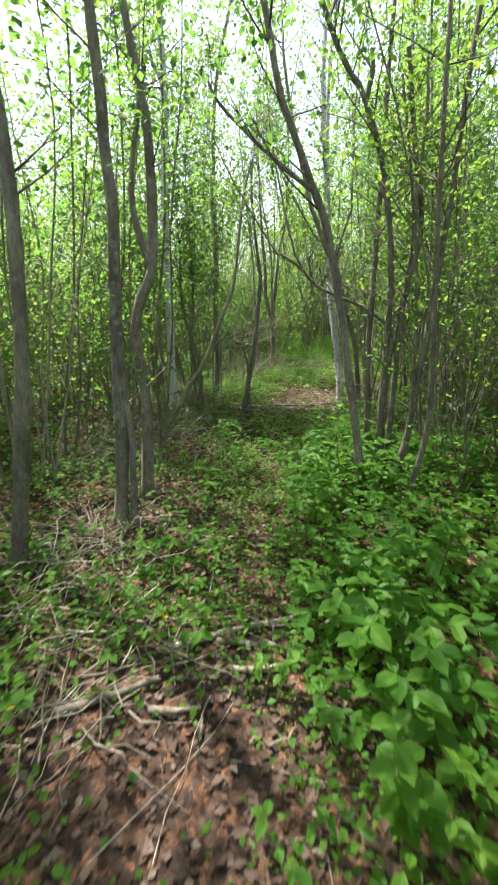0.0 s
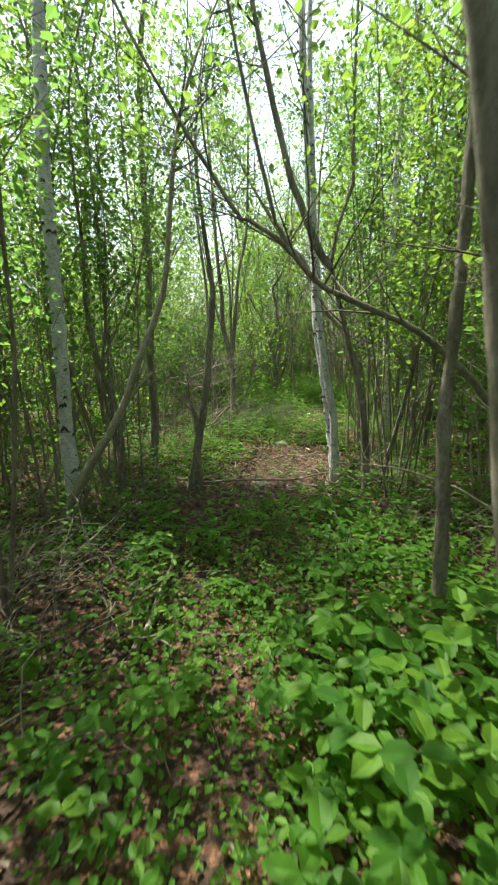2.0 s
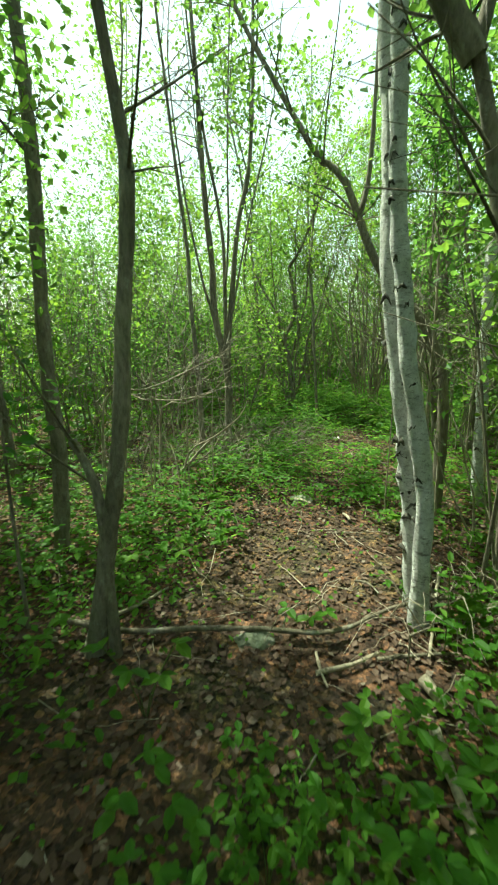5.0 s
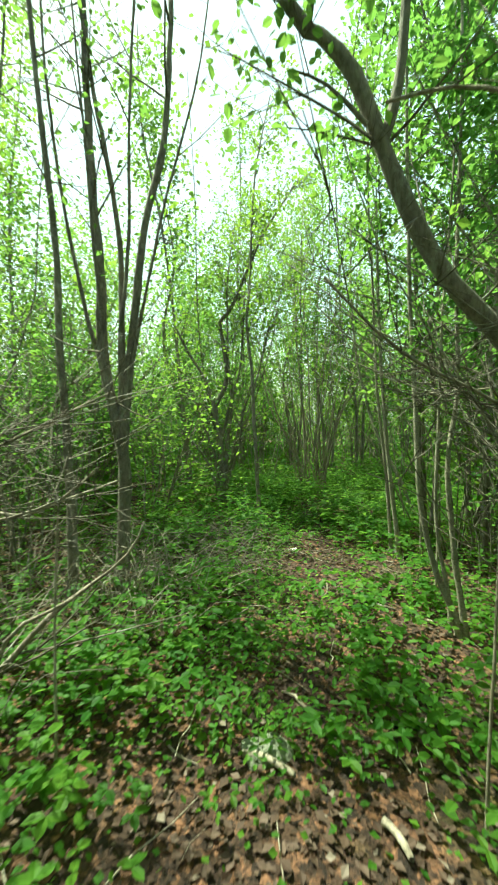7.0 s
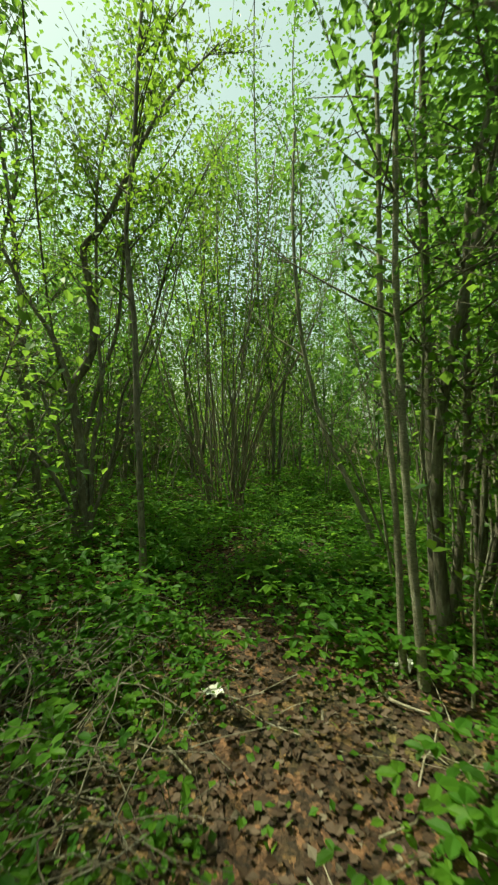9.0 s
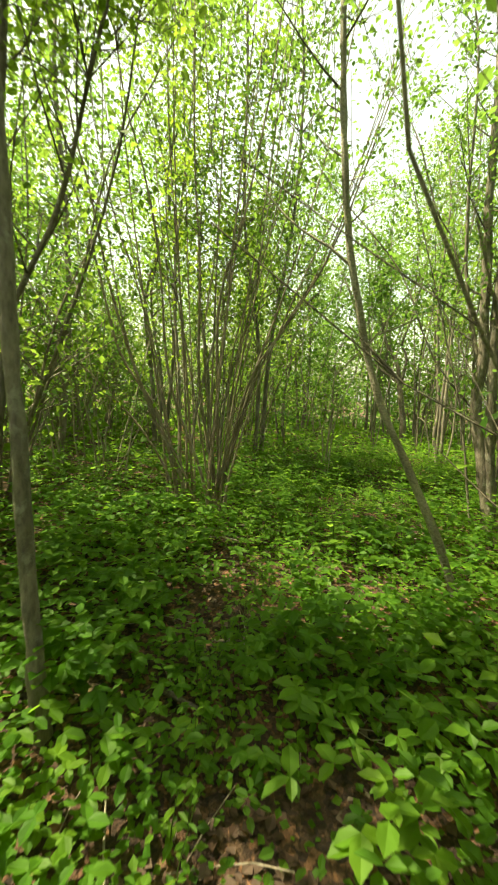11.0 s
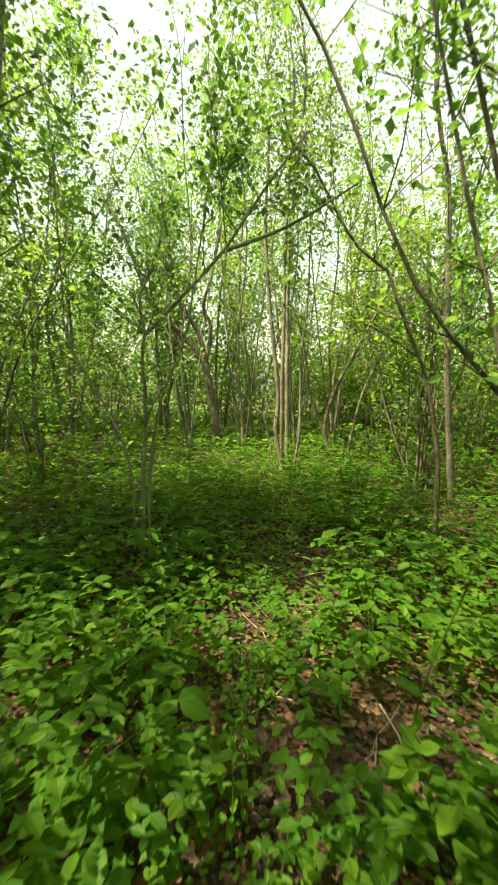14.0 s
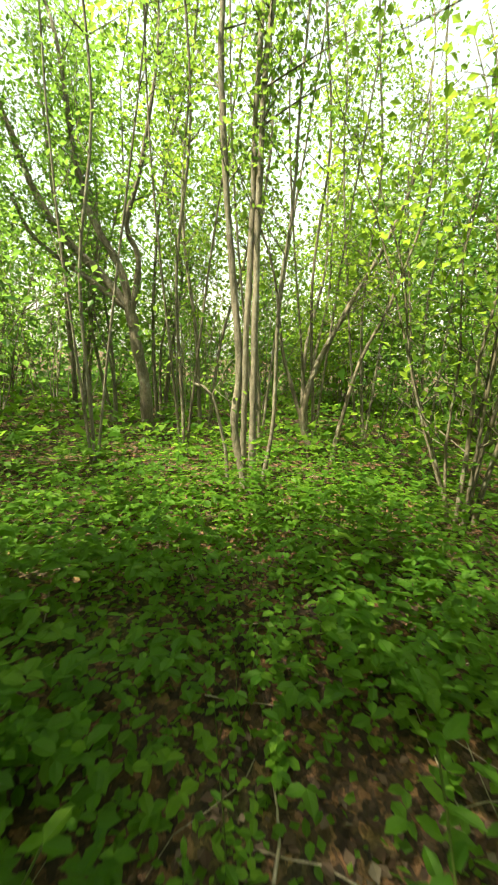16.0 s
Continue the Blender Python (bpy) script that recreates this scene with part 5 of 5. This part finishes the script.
def plant_herbs():
    rng = np.random.default_rng(31)
    pool = {k: [herb_thing(k, 900 + i + 20 * j) for i in range(6)] for j, k in enumerate(("broad", "tall", "low"))}
    used = set()
    done = 0
    stuff = {"leaf": [], "a": [], "s": [], "u": [], "size": [], "tint": [], "near": []}
    raw = {k: [herb_leaves(k, np.random.default_rng(1300 + i + 40 * j)) for i in range(14)] for j, k in enumerate(("broad", "tall", "low"))}
    spots = []
    while len(spots) < 12000:
        x, y = rng.uniform(-6, 15), rng.uniform(-1.5, 22)
        d = float(trail_distance(x, y))
        if d > 4.2 or rng.uniform() > 1.2 - d * 0.26:
            continue
        if rng.uniform() < float(lush(np.array(x), np.array(y))) * (0.9 if y > 11.8 else 0.8):
            spots.append((x, y, d))
    spots.sort(key=lambda p: p[2])
    for x, y, d in spots:
        if y < 9.3:
            kind = rng.choice(["broad", "low", "tall"], p=[0.5, 0.38, 0.12] if x > 0.15 else [0.25, 0.65, 0.10])
        elif y < 12:
            kind = rng.choice(["broad", "low", "tall"], p=[0.45, 0.4, 0.15])
        else:
            kind = rng.choice(["broad", "low", "tall"], p=[0.45, 0.2, 0.35])
        s = rng.uniform(0.75, 1.25) * (1.15 if y > 12 else 1.0) * min(1.0, 0.6 + d) * (1.45 if x > 0.4 and y < 4.5 else 1.0)
        yaw = rng.uniform(0, 6.283)
        z = float(height(x, y))
        if done < 290 and d < 1.4:
            m = Matrix.LocRotScale((x, y, z), Euler((0, 0, yaw)), (s, s, s))
            ob = pool[kind][int(rng.integers(6))]
            if ob.name in used:
                ob = copy_thing(ob, m)
            used.add(ob.name)
            ob.matrix_basis = m
            done += 1
            continue
        base, (a, sd, up), size, _ = raw[kind][int(rng.integers(14))]
        c, sn = math.cos(yaw), math.sin(yaw)
        rot = np.array([[c, sn, 0], [-sn, c, 0], [0, 0, 1]])
        stuff["leaf"].append(base @ rot * s + [x, y, z])
        stuff["near"].append(d < 0.95)
        stuff["a"].append(a @ rot), stuff["s"].append(sd @ rot), stuff["u"].append(up @ rot)
        stuff["size"].append(size * s), stuff["tint"].append(np.clip(rng.normal(0.5, 0.2) + rng.normal(0, 0.12, len(size)), 0, 1))
    for near, shape in ((True, "oval"), (False, "kite")):
        pick = [i for i, e in enumerate(stuff["near"]) if e == near]
        at = np.vstack([stuff["leaf"][i] for i in pick])
        axes = tuple(np.vstack([stuff[k][i] for i in pick]) for k in "asu")
        ob = new("herb_layer", leaves("herb_layer", at, np.concatenate([stuff["size"][i] for i in pick]), HERB, rng, shape, axes=axes, tint=np.concatenate([stuff["tint"][i] for i in pick])))
        tagged(ob, "thick layer of green woodland herbs covering the ground", "undergrowth", kind="stuff")
    for k in pool.values():
        for ob in k:
            if ob.name not in used:
                for o in (*ob.children_recursive, ob):
                    bpy.data.objects.remove(o)


plant_herbs()


def large_herbs():
    """A few tall broad-leaved plants close to the trail."""
    rng = np.random.default_rng(61)
    for i, (x, y, s) in enumerate([(0.72, 2.95, 1.8), (0.95, 3.4, 2.0), (0.62, 1.25, 1.6), (0.85, 1.6, 1.9), (0.9, 4.6, 1.7), (5.75, 15.75, 1.9), (6.1, 14.85, 1.9), (6.9, 15.05, 2.0), (7.35, 15.3, 2.0),
                                   (7.7, 15.45, 1.8), (7.3, 16.4, 1.8), (4.0, 14.95, 1.7), (4.75, 14.2, 1.6), (1.05, 7.45, 1.3), (0.25, 6.9, 1.4), (1.7, 7.15, 1.4)]):
        ob = herb_thing("broad" if i % 3 else "tall", 2000 + i)
        ob.matrix_basis = Matrix.LocRotScale((x, y, float(height(x, y))), Euler((0, 0, rng.uniform(0, 6.283))), (s, s, s))


large_herbs()


def outer_herbs():
    rng = np.random.default_rng(8)
    x, y = rng.uniform(-14, 24, 160000), rng.uniform(-8, 30, 160000)
    d = trail_distance(x, y)
    k = (d > 3.0) & (d < 14) & (rng.uniform(0, 1, len(x)) < 0.85)
    x, y = x[k][:45000], y[k][:45000]
    at = np.stack([x, y, height(x, y) + rng.uniform(0.02, 0.4, len(x))], 1)
    tagged(new("outer_herbs", leaves("outer_herbs", at, rng.uniform(0.12, 0.24, len(x)), HERB, rng, "dart", droop=0.1, flat=0.4)), "green herbs on the wood's floor", "undergrowth", kind="stuff")


outer_herbs()


def small_carpet():
    """Small creeping leaves between the larger herbs."""
    rng = np.random.default_rng(14)
    n = 380000
    x, y = rng.uniform(-4, 12, n), rng.uniform(-1, 19, n)
    d = trail_distance(x, y)
    k = (d < 2.6) & (rng.uniform(0, 1, n) < np.clip(0.12 + lush(x, y), 0, 1) * np.clip(1.3 - d * 0.4, 0, 1) * (0.55 + 0.45 * lattice(x * 2.3, y * 2.3, 11)))
    x, y = x[k][:72000], y[k][:72000]
    at = np.stack([x, y, height(x, y) + rng.uniform(0.01, 0.09, len(x))], 1)
    tagged(new("creeping_herbs", leaves("creeping_herbs", at, rng.uniform(0.02, 0.048, len(x)), HERB, rng, "kite", droop=0.0, flat=0.4, width=1.1)), "carpet of tiny creeping green leaves", "undergrowth", kind="stuff")


small_carpet()


def leaf_litter():
    rng = np.random.default_rng(9)
    n = 260000
    x, y = rng.uniform(-4, 13, n), rng.uniform(-1, 20, n)
    d = trail_distance(x, y)
    k = (d < 2.8) & (rng.uniform(0, 1, n) < np.clip(1.05 - lush(x, y), 0.08, 1) ** 1.2 * np.clip(1.35 - d * 0.36, 0, 1))
    x, y = x[k][:27000], y[k][:27000]
    at = np.stack([x, y, height(x, y) + rng.uniform(0.003, 0.022, len(x))], 1)
    tagged(new("leaf_litter", leaves("leaf_litter", at, rng.uniform(0.024, 0.058, len(x)), DRY, rng, "kite", droop=0.0, flat=0.22)), "brown dry fallen leaves on the trail", "leaf litter", kind="stuff")


leaf_litter()


def fallen_twigs():
    rng = np.random.default_rng(12)
    t = Tubes()
    done = 0
    while done < 900:
        x, y = rng.uniform(-4, 12), rng.uniform(-1, 19)
        d = float(trail_distance(x, y))
        if d > 3.5 or rng.uniform() < 0.5 * float(lush(np.array(x), np.array(y))):
            continue
        az, ln = rng.uniform(0, 6.283), rng.uniform(0.12, 0.7)
        u = np.linspace(-0.5, 0.5, 5)
        px = x + np.cos(az) * ln * u + rng.normal(0, 0.012, 5)
        py = y + np.sin(az) * ln * u + rng.normal(0, 0.012, 5)
        r = rng.uniform(0.0018, 0.006)
        t.add(np.stack([px, py, height(px, py) + r + rng.uniform(0.004, 0.03) + u * rng.normal(0, 0.05)], 1), np.linspace(r, r * 0.5, 5), 4)
        done += 1
    tagged(new("fallen_twigs", t.mesh("fallen_twigs", DEADWOOD)), "thin dead twigs lying among dry leaves", "twigs", kind="stuff")


fallen_twigs()


# ---- dead wood on the ground ----


def dead_stick(radius, points, lift):
    """A dead branch lying along points on the ground."""
    SEED[0] += 1
    rng = np.random.default_rng(SEED[0])
    p = [(x, y, float(height(x, y)) + radius * 0.8 + lift) for x, y in points]
    if len(p) == 2:
        mid = [(a + b) / 2 + rng.normal(0, 0.015) for a, b in zip(*p)]
        p.insert(1, tuple(mid))
    line = curve_points(p, 0.05)
    n = len(line)
    line[:, :2] += np.cumsum(rng.normal(0, 0.0025, (n, 2)), axis=0)
    t = Tubes()
    t.add(line, radius * np.linspace(1.0, 0.6, n) * (1 + 0.08 * rng.standard_normal(n)), 7, 0.08, rng)
    ob = tagged(new("dead_branch", t.mesh("dead_branch", DEADWOOD if SEED[0] % 3 else TWIG)), "weathered grey-brown dead branch lying on the ground", "branch", "fallen branches")
    side = Tubes()
    for _ in range(int(rng.integers(1, 4)) if n > 8 else 0):
        i = int(rng.integers(2, n - 2))
        az = rng.uniform(0, 6.283)
        ln = rng.uniform(0.06, 0.25)
        d = np.array([math.cos(az), math.sin(az), rng.uniform(0, 0.4)]) * ln
        side.add(line[i] + d * np.linspace(0, 1, 4)[:, None], np.linspace(radius * 0.4, radius * 0.15, 4), 4)
    if side.n:
        s = new("side_twigs", side.mesh("side_twigs", TWIG))
        s.parent = ob


def dead_limb(radius, tip, points, label="bare dead limb leaning through the undergrowth", twigs=1.6):
    """A dead limb that hangs or leans clear of the ground, with one end in the earth."""
    SEED[0] += 1
    tree_thing("dead_limb", label, "branch", "fallen branches", rooted([(radius, tip, points)]), 0.0, twigs, DEADWOOD, SEED[0], 0.05, 7, 0.1, 0.15)


def brush_heap(x, y, spread, high, count, seed):
    """Tangled thin dead twigs."""
    rng = np.random.default_rng(seed)
    t = Tubes()
    for _ in range(count):
        bx, by = x + rng.normal(0, spread * 0.5), y + rng.normal(0, spread * 0.5)
        az, ln = rng.uniform(0, 6.283), rng.uniform(0.4, 1.0) * spread * 1.2
        u = np.linspace(0, 1, 6)
        px, py = bx + np.cos(az) * ln * u + rng.normal(0, 0.02, 6), by + np.sin(az) * ln * u + rng.normal(0, 0.02, 6)
        pz = height(px, py) + 0.01 + high * rng.uniform(0.2, 1.1) * np.sin(np.clip(u * rng.uniform(1.5, 3.0), 0, 3.1)) + np.abs(rng.normal(0, 0.02, 6))
        t.add(np.stack([px, py, pz], 1), np.linspace(1, 0.35, 6) * rng.uniform(0.002, 0.006), 3)
    tagged(new("brushwood_heap", t.mesh("brushwood_heap", TWIG if seed % 2 else DEADWOOD)), "tangled heap of thin dead grey twigs", "brushwood", "brushwood heaps", "stuff")


brush_heap(1.35, 12.0, 0.8, 0.28, 240, 1)
brush_heap(1.75, 12.6, 0.5, 0.25, 120, 9)
brush_heap(-1.5, 5.2, 0.8, 0.45, 220, 11)
brush_heap(-1.4, 4.2, 0.6, 0.3, 150, 13)
brush_heap(2.1, 5.8, 0.6, 0.35, 130, 15)
brush_heap(0.75, 10.9, 0.6, 0.5, 110, 2)
brush_heap(-0.4, 10.2, 0.9, 0.6, 120, 3)
brush_heap(2.0, 7.3, 0.45, 0.3, 70, 4)
brush_heap(-0.95, 6.5, 0.5, 0.5, 80, 5)
brush_heap(-1.25, 2.3, 0.6, 0.2, 110, 6)
brush_heap(2.5, 6.8, 0.6, 0.35, 80, 7)
brush_heap(-0.8, 1.5, 0.5, 0.08, 70, 8)
dead_limb(0.015, 0.004, [(3.54, 10.17, 1.38), (3.33, 10.28, 1.48), (2.95, 10.47, 1.65), (2.58, 10.67, 1.88), (2.31, 10.81, 2.14), (1.99, 10.97, 2.42)])
dead_limb(0.011, 0.004, [(3.17, 10.59, 0.80), (3.01, 10.67, 1.23), (2.85, 10.75, 1.47)])
dead_limb(0.027, 0.008, [(-0.01, 9.98, -0.32), (0.16, 9.94, -0.16), (0.41, 9.88, 0.12), (0.66, 9.82, 0.32)], twigs=2.0)
dead_limb(0.022, 0.006, [(-0.14, 10.53, 0.44), (0.13, 10.47, 0.50), (0.40, 10.40, 0.61), (0.71, 10.32, 0.73)], twigs=2.0)
dead_limb(0.013, 0.004, [(2.17, 5.05, 0.07), (1.92, 5.07, 0.28), (1.68, 5.10, 0.41), (1.33, 5.13, 0.51), (0.96, 5.17, 0.54)], twigs=0.5)
dead_limb(0.018, 0.004, [(-0.51, 9.44, 0.68), (-0.12, 9.38, 0.79), (0.26, 9.33, 0.94), (0.75, 9.26, 1.19)], twigs=1.6)
dead_limb(0.013, 0.003, [(2.58, 9.33, 1.13), (2.26, 9.41, 1.23), (2.04, 9.47, 1.31), (1.82, 9.52, 1.50), (1.66, 9.56, 1.66)], twigs=3.0)
dead_limb(0.010, 0.006, [(3.68, 11.40, -0.38), (3.69, 11.42, 0.0), (3.68, 11.42, 0.28), (3.75, 11.40, 0.30)], "pale thin dead stalk with a bent top", 0.0)
dead_limb(0.013, 0.005, [(-0.41, 9.75, 0.62), (-0.21, 9.71, 0.65), (0.19, 9.63, 0.65), (0.51, 9.57, 0.75), (0.67, 9.54, 0.89)], twigs=2.0)
dead_limb(0.014, 0.005, [(0.22, 9.83, 0.03), (0.52, 9.77, 0.23), (0.78, 9.72, 0.45), (0.86, 9.71, 0.61)], twigs=2.0)
dead_limb(0.007, 0.003, [(0.51, 9.57, 0.75), (0.59, 9.56, 0.51), (0.56, 9.56, 0.28)], twigs=2.0)
dead_limb(0.007, 0.003, [(0.26, 9.52, 0.93), (0.34, 9.50, 0.61), (0.37, 9.50, 0.46)], twigs=2.0)
dead_limb(0.009, 0.003, [(-0.08, 9.58, 0.97), (0.08, 9.55, 1.06), (0.18, 9.53, 1.22), (0.17, 9.53, 1.37)], twigs=2.0)
dead_limb(0.009, 0.003, [(-0.07, 9.27, 0.39), (0.06, 9.25, 0.54), (0.01, 9.26, 0.71)], twigs=2.0)
dead_limb(0.014, 0.005, [(2.45, 8.79, 0.76), (2.23, 8.83, 1.00), (2.06, 8.86, 1.16), (1.71, 8.93, 1.33), (1.44, 8.98, 1.57)], twigs=2.0)
dead_limb(0.016, 0.006, [(2.28, 8.72, 1.96), (2.13, 8.75, 2.05), (1.98, 8.78, 2.11), (1.79, 8.82, 2.13), (1.58, 8.86, 2.07)], twigs=2.0)
dead_limb(0.007, 0.003, [(2.08, 8.86, 1.18), (2.13, 8.85, 1.34), (2.23, 8.83, 1.47)], twigs=2.0)
dead_stick(0.016, [(-0.42, 1.59), (-0.08, 1.68), (0.32, 1.82), (0.75, 2.05)], 0.020)
dead_stick(0.019, [(-0.83, 1.24), (-0.65, 1.30), (-0.43, 1.38)], 0.020)
dead_stick(0.014, [(-0.43, 1.24), (-0.22, 1.24)], 0.020)
dead_stick(0.014, [(-0.09, 1.42), (0.11, 1.45)], 0.020)
dead_stick(0.013, [(0.25, 1.65), (0.48, 1.78)], 0.020)
dead_stick(0.011, [(-1.11, 1.86), (-0.85, 1.84), (-0.58, 1.78)], 0.020)
dead_stick(0.009, [(-1.03, 1.71), (-0.63, 1.71)], 0.020)
dead_stick(0.008, [(-0.62, 1.15), (-0.56, 1.27), (-0.48, 1.33)], 0.020)
dead_stick(0.011, [(-0.30, 1.91), (-0.10, 1.91)], 0.020)
dead_stick(0.011, [(0.31, 1.52), (0.33, 1.40)], 0.020)
dead_stick(0.007, [(-0.21, 1.11), (-0.21, 1.22), (-0.19, 1.29)], 0.020)
dead_stick(0.011, [(-1.26, 2.46), (-0.72, 2.60)], 0.020)
dead_stick(0.010, [(-1.51, 2.56), (-1.11, 2.60)], 0.020)
dead_stick(0.017, [(-0.18, 1.61), (0.10, 1.56)], 0.020)
dead_stick(0.020, [(-0.30, 4.56), (-0.24, 4.79), (-0.21, 5.11), (-0.15, 5.58)], 0.020)
dead_stick(0.023, [(1.43, 6.73), (1.32, 5.94), (1.26, 5.40)], 0.020)
dead_stick(0.016, [(0.88, 5.00), (1.05, 4.94), (1.23, 4.90)], 0.020)
dead_stick(0.008, [(-0.22, 4.68), (-0.10, 4.60)], 0.020)
dead_stick(0.008, [(-0.59, 5.05), (-0.53, 4.98)], 0.020)
dead_stick(0.009, [(-0.46, 4.58), (-0.44, 4.64)], 0.020)
dead_stick(0.009, [(1.22, 5.89), (1.05, 5.28), (1.01, 5.12)], 0.020)
dead_stick(0.012, [(-0.11, 7.58), (0.04, 7.72), (0.22, 7.91)], 0.020)
dead_stick(0.011, [(1.34, 7.13), (1.57, 7.14), (1.77, 7.14)], 0.020)
dead_stick(0.031, [(1.50, 6.96), (1.51, 6.88), (1.52, 6.79)], 0.020)
dead_stick(0.009, [(1.05, 7.20), (1.04, 6.96)], 0.020)
dead_stick(0.010, [(1.47, 7.86), (1.56, 7.69)], 0.020)
dead_stick(0.013, [(1.02, 7.04), (1.37, 7.18)], 0.020)
dead_stick(0.013, [(2.17, 8.06), (1.60, 7.10)], 0.020)
dead_stick(0.017, [(-0.27, 7.47), (0.04, 7.42), (0.41, 7.40), (0.79, 7.36), (1.16, 7.32), (1.59, 7.50), (2.12, 7.61)], 0.060)
dead_stick(0.020, [(1.29, 9.40), (1.47, 9.22)], 0.020)
dead_stick(0.017, [(2.04, 9.43), (2.33, 9.38)], 0.020)
dead_stick(0.014, [(2.12, 9.32), (2.15, 9.21)], 0.020)
dead_stick(0.017, [(1.72, 8.98), (1.74, 8.84)], 0.020)
dead_stick(0.011, [(1.65, 9.57), (1.57, 9.70)], 0.020)
dead_stick(0.014, [(2.63, 10.63), (2.77, 10.48)], 0.020)
dead_stick(0.017, [(2.87, 10.36), (2.90, 10.22)], 0.020)
dead_stick(0.014, [(2.16, 10.13), (2.19, 10.03)], 0.020)
dead_stick(0.014, [(1.29, 10.57), (1.51, 10.54)], 0.020)
dead_stick(0.009, [(2.45, 11.05), (2.29, 10.80)], 0.020)
dead_stick(0.007, [(2.19, 11.81), (2.23, 11.63)], 0.020)
dead_stick(0.008, [(2.93, 11.70), (2.85, 11.56)], 0.020)
dead_stick(0.011, [(3.38, 11.80), (3.32, 11.62), (3.40, 11.45)], 0.020)
dead_stick(0.007, [(1.64, 11.62), (1.76, 11.98)], 0.020)
dead_stick(0.014, [(3.00, 13.56), (3.07, 13.44), (3.14, 13.31)], 0.020)
dead_stick(0.009, [(3.39, 13.77), (3.61, 13.66)], 0.020)
dead_stick(0.009, [(3.85, 13.06), (4.01, 12.96)], 0.020)
dead_stick(0.012, [(4.16, 15.46), (4.41, 15.30), (4.61, 15.16), (4.78, 14.92)], 0.100)
dead_stick(0.009, [(3.97, 14.96), (4.08, 14.89), (4.22, 14.78)], 0.100)
dead_stick(0.027, [(7.03, 17.74), (7.47, 17.83), (7.69, 17.83), (7.83, 17.65)], 0.080)
dead_stick(0.011, [(9.51, 15.77), (9.62, 15.55), (9.74, 15.28)], 0.080)
dead_stick(0.012, [(6.02, 15.95), (6.08, 15.74)], 0.020)


# ---- small things ----


def scrap(name, label, x, y, size, seed):
    """A crumpled piece of paper."""
    rng = np.random.default_rng(seed)
    n = 7
    u = np.linspace(-0.5, 0.5, n)
    gx, gy = np.meshgrid(u, u)
    gz = rng.normal(0, 0.11, gx.shape) + 0.25 * np.abs(gx + 0.4 * gy)
    v = np.stack([gx, gy * 0.8, gz], -1).reshape(-1, 3) * size
    v += [x, y, float(height(x, y)) + 0.12 * size + 0.03]
    i = (np.arange(n - 1)[:, None] * n + np.arange(n - 1)[None, :]).ravel()
    ob = tagged(new(name, mesh_of(name, v, [np.stack([i, i + 1, i + n + 1, i + n], 1)], [PAPER], smooth=False)), label, "litter", "paper scraps")
    sol = ob.modifiers.new("thickness", "SOLIDIFY")
    sol.thickness = 0.002


PAPER, _n, _l, _b = material("dirty_white_paper")
_l.new(ramp(_n, _l, noise_tex(_n, _l, 25), [(0.35, (0.45, 0.42, 0.38)), (0.6, (0.75, 0.74, 0.72))]), _b.inputs["Base Color"])
_b.inputs["Roughness"].default_value = 0.8
scrap("paper_scrap", "crumpled dirty white paper scrap on the leaves", 2.50, 12.06, 0.10, 1)
scrap("paper_scrap", "crumpled dirty white paper scrap on the leaves", 3.62, 11.80, 0.12, 2)


def dandelion(x, y, seed):
    rng = np.random.default_rng(seed)
    g = float(height(x, y))
    t = Tubes()
    top = np.array([x + 0.01, y, g + 0.17])
    t.add(np.array([[x, y, g - 0.02], [x + 0.004, y, g + 0.08], top]), np.full(3, 0.002), 4)
    ob = tagged(new("dandelion", t.mesh("stalk", STALK)), "single yellow dandelion flower on a thin green stalk", "flower", "yellow flowers")
    n = 40
    az = rng.uniform(0, 6.283, n)
    el = rng.uniform(0.1, 1.2, n)
    a = np.stack([np.cos(az) * np.cos(el), np.sin(az) * np.cos(el), np.sin(el)], 1)
    s = np.stack([-np.sin(az), np.cos(az), np.zeros(n)], 1)
    f = new("petals", leaves("petals", np.repeat(top[None], n, 0), rng.uniform(0.014, 0.02, n), PETAL, rng, "kite", axes=(a, s, np.cross(a, s)), width=0.6))
    f.parent = ob


dandelion(-0.92, 1.13, 1)
dandelion(-0.44, 1.63, 2)


def mossy_stone(x, y, size, seed):
    bm = bmesh.new()
    bmesh.ops.create_icosphere(bm, subdivisions=3, radius=1.0)
    for v in bm.verts:
        v.co *= 1 + 0.35 * noise.noise(v.co * 1.3 + Vector((seed, 0, 0))) + 0.08 * noise.noise(v.co * 5)
        v.co = Vector((v.co.x * size, v.co.y * size * 0.7, v.co.z * size * 0.45))
    me = bpy.data.meshes.new("mossy_stone")
    bm.to_mesh(me)
    bm.free()
    me.materials.append(MOSS)
    ob = tagged(new("mossy_stone", me), "small grey-green mossy stone half sunk in leaves", "stone")
    ob.location = (x, y, float(height(x, y)) + size * 0.12)


MOSS = bark_material("mossy_stone_face", (0.10, 0.11, 0.075), (0.22, 0.23, 0.17), 0.6)
mossy_stone(1.40, 9.40, 0.12, 3)
mossy_stone(0.75, 7.35, 0.10, 8)
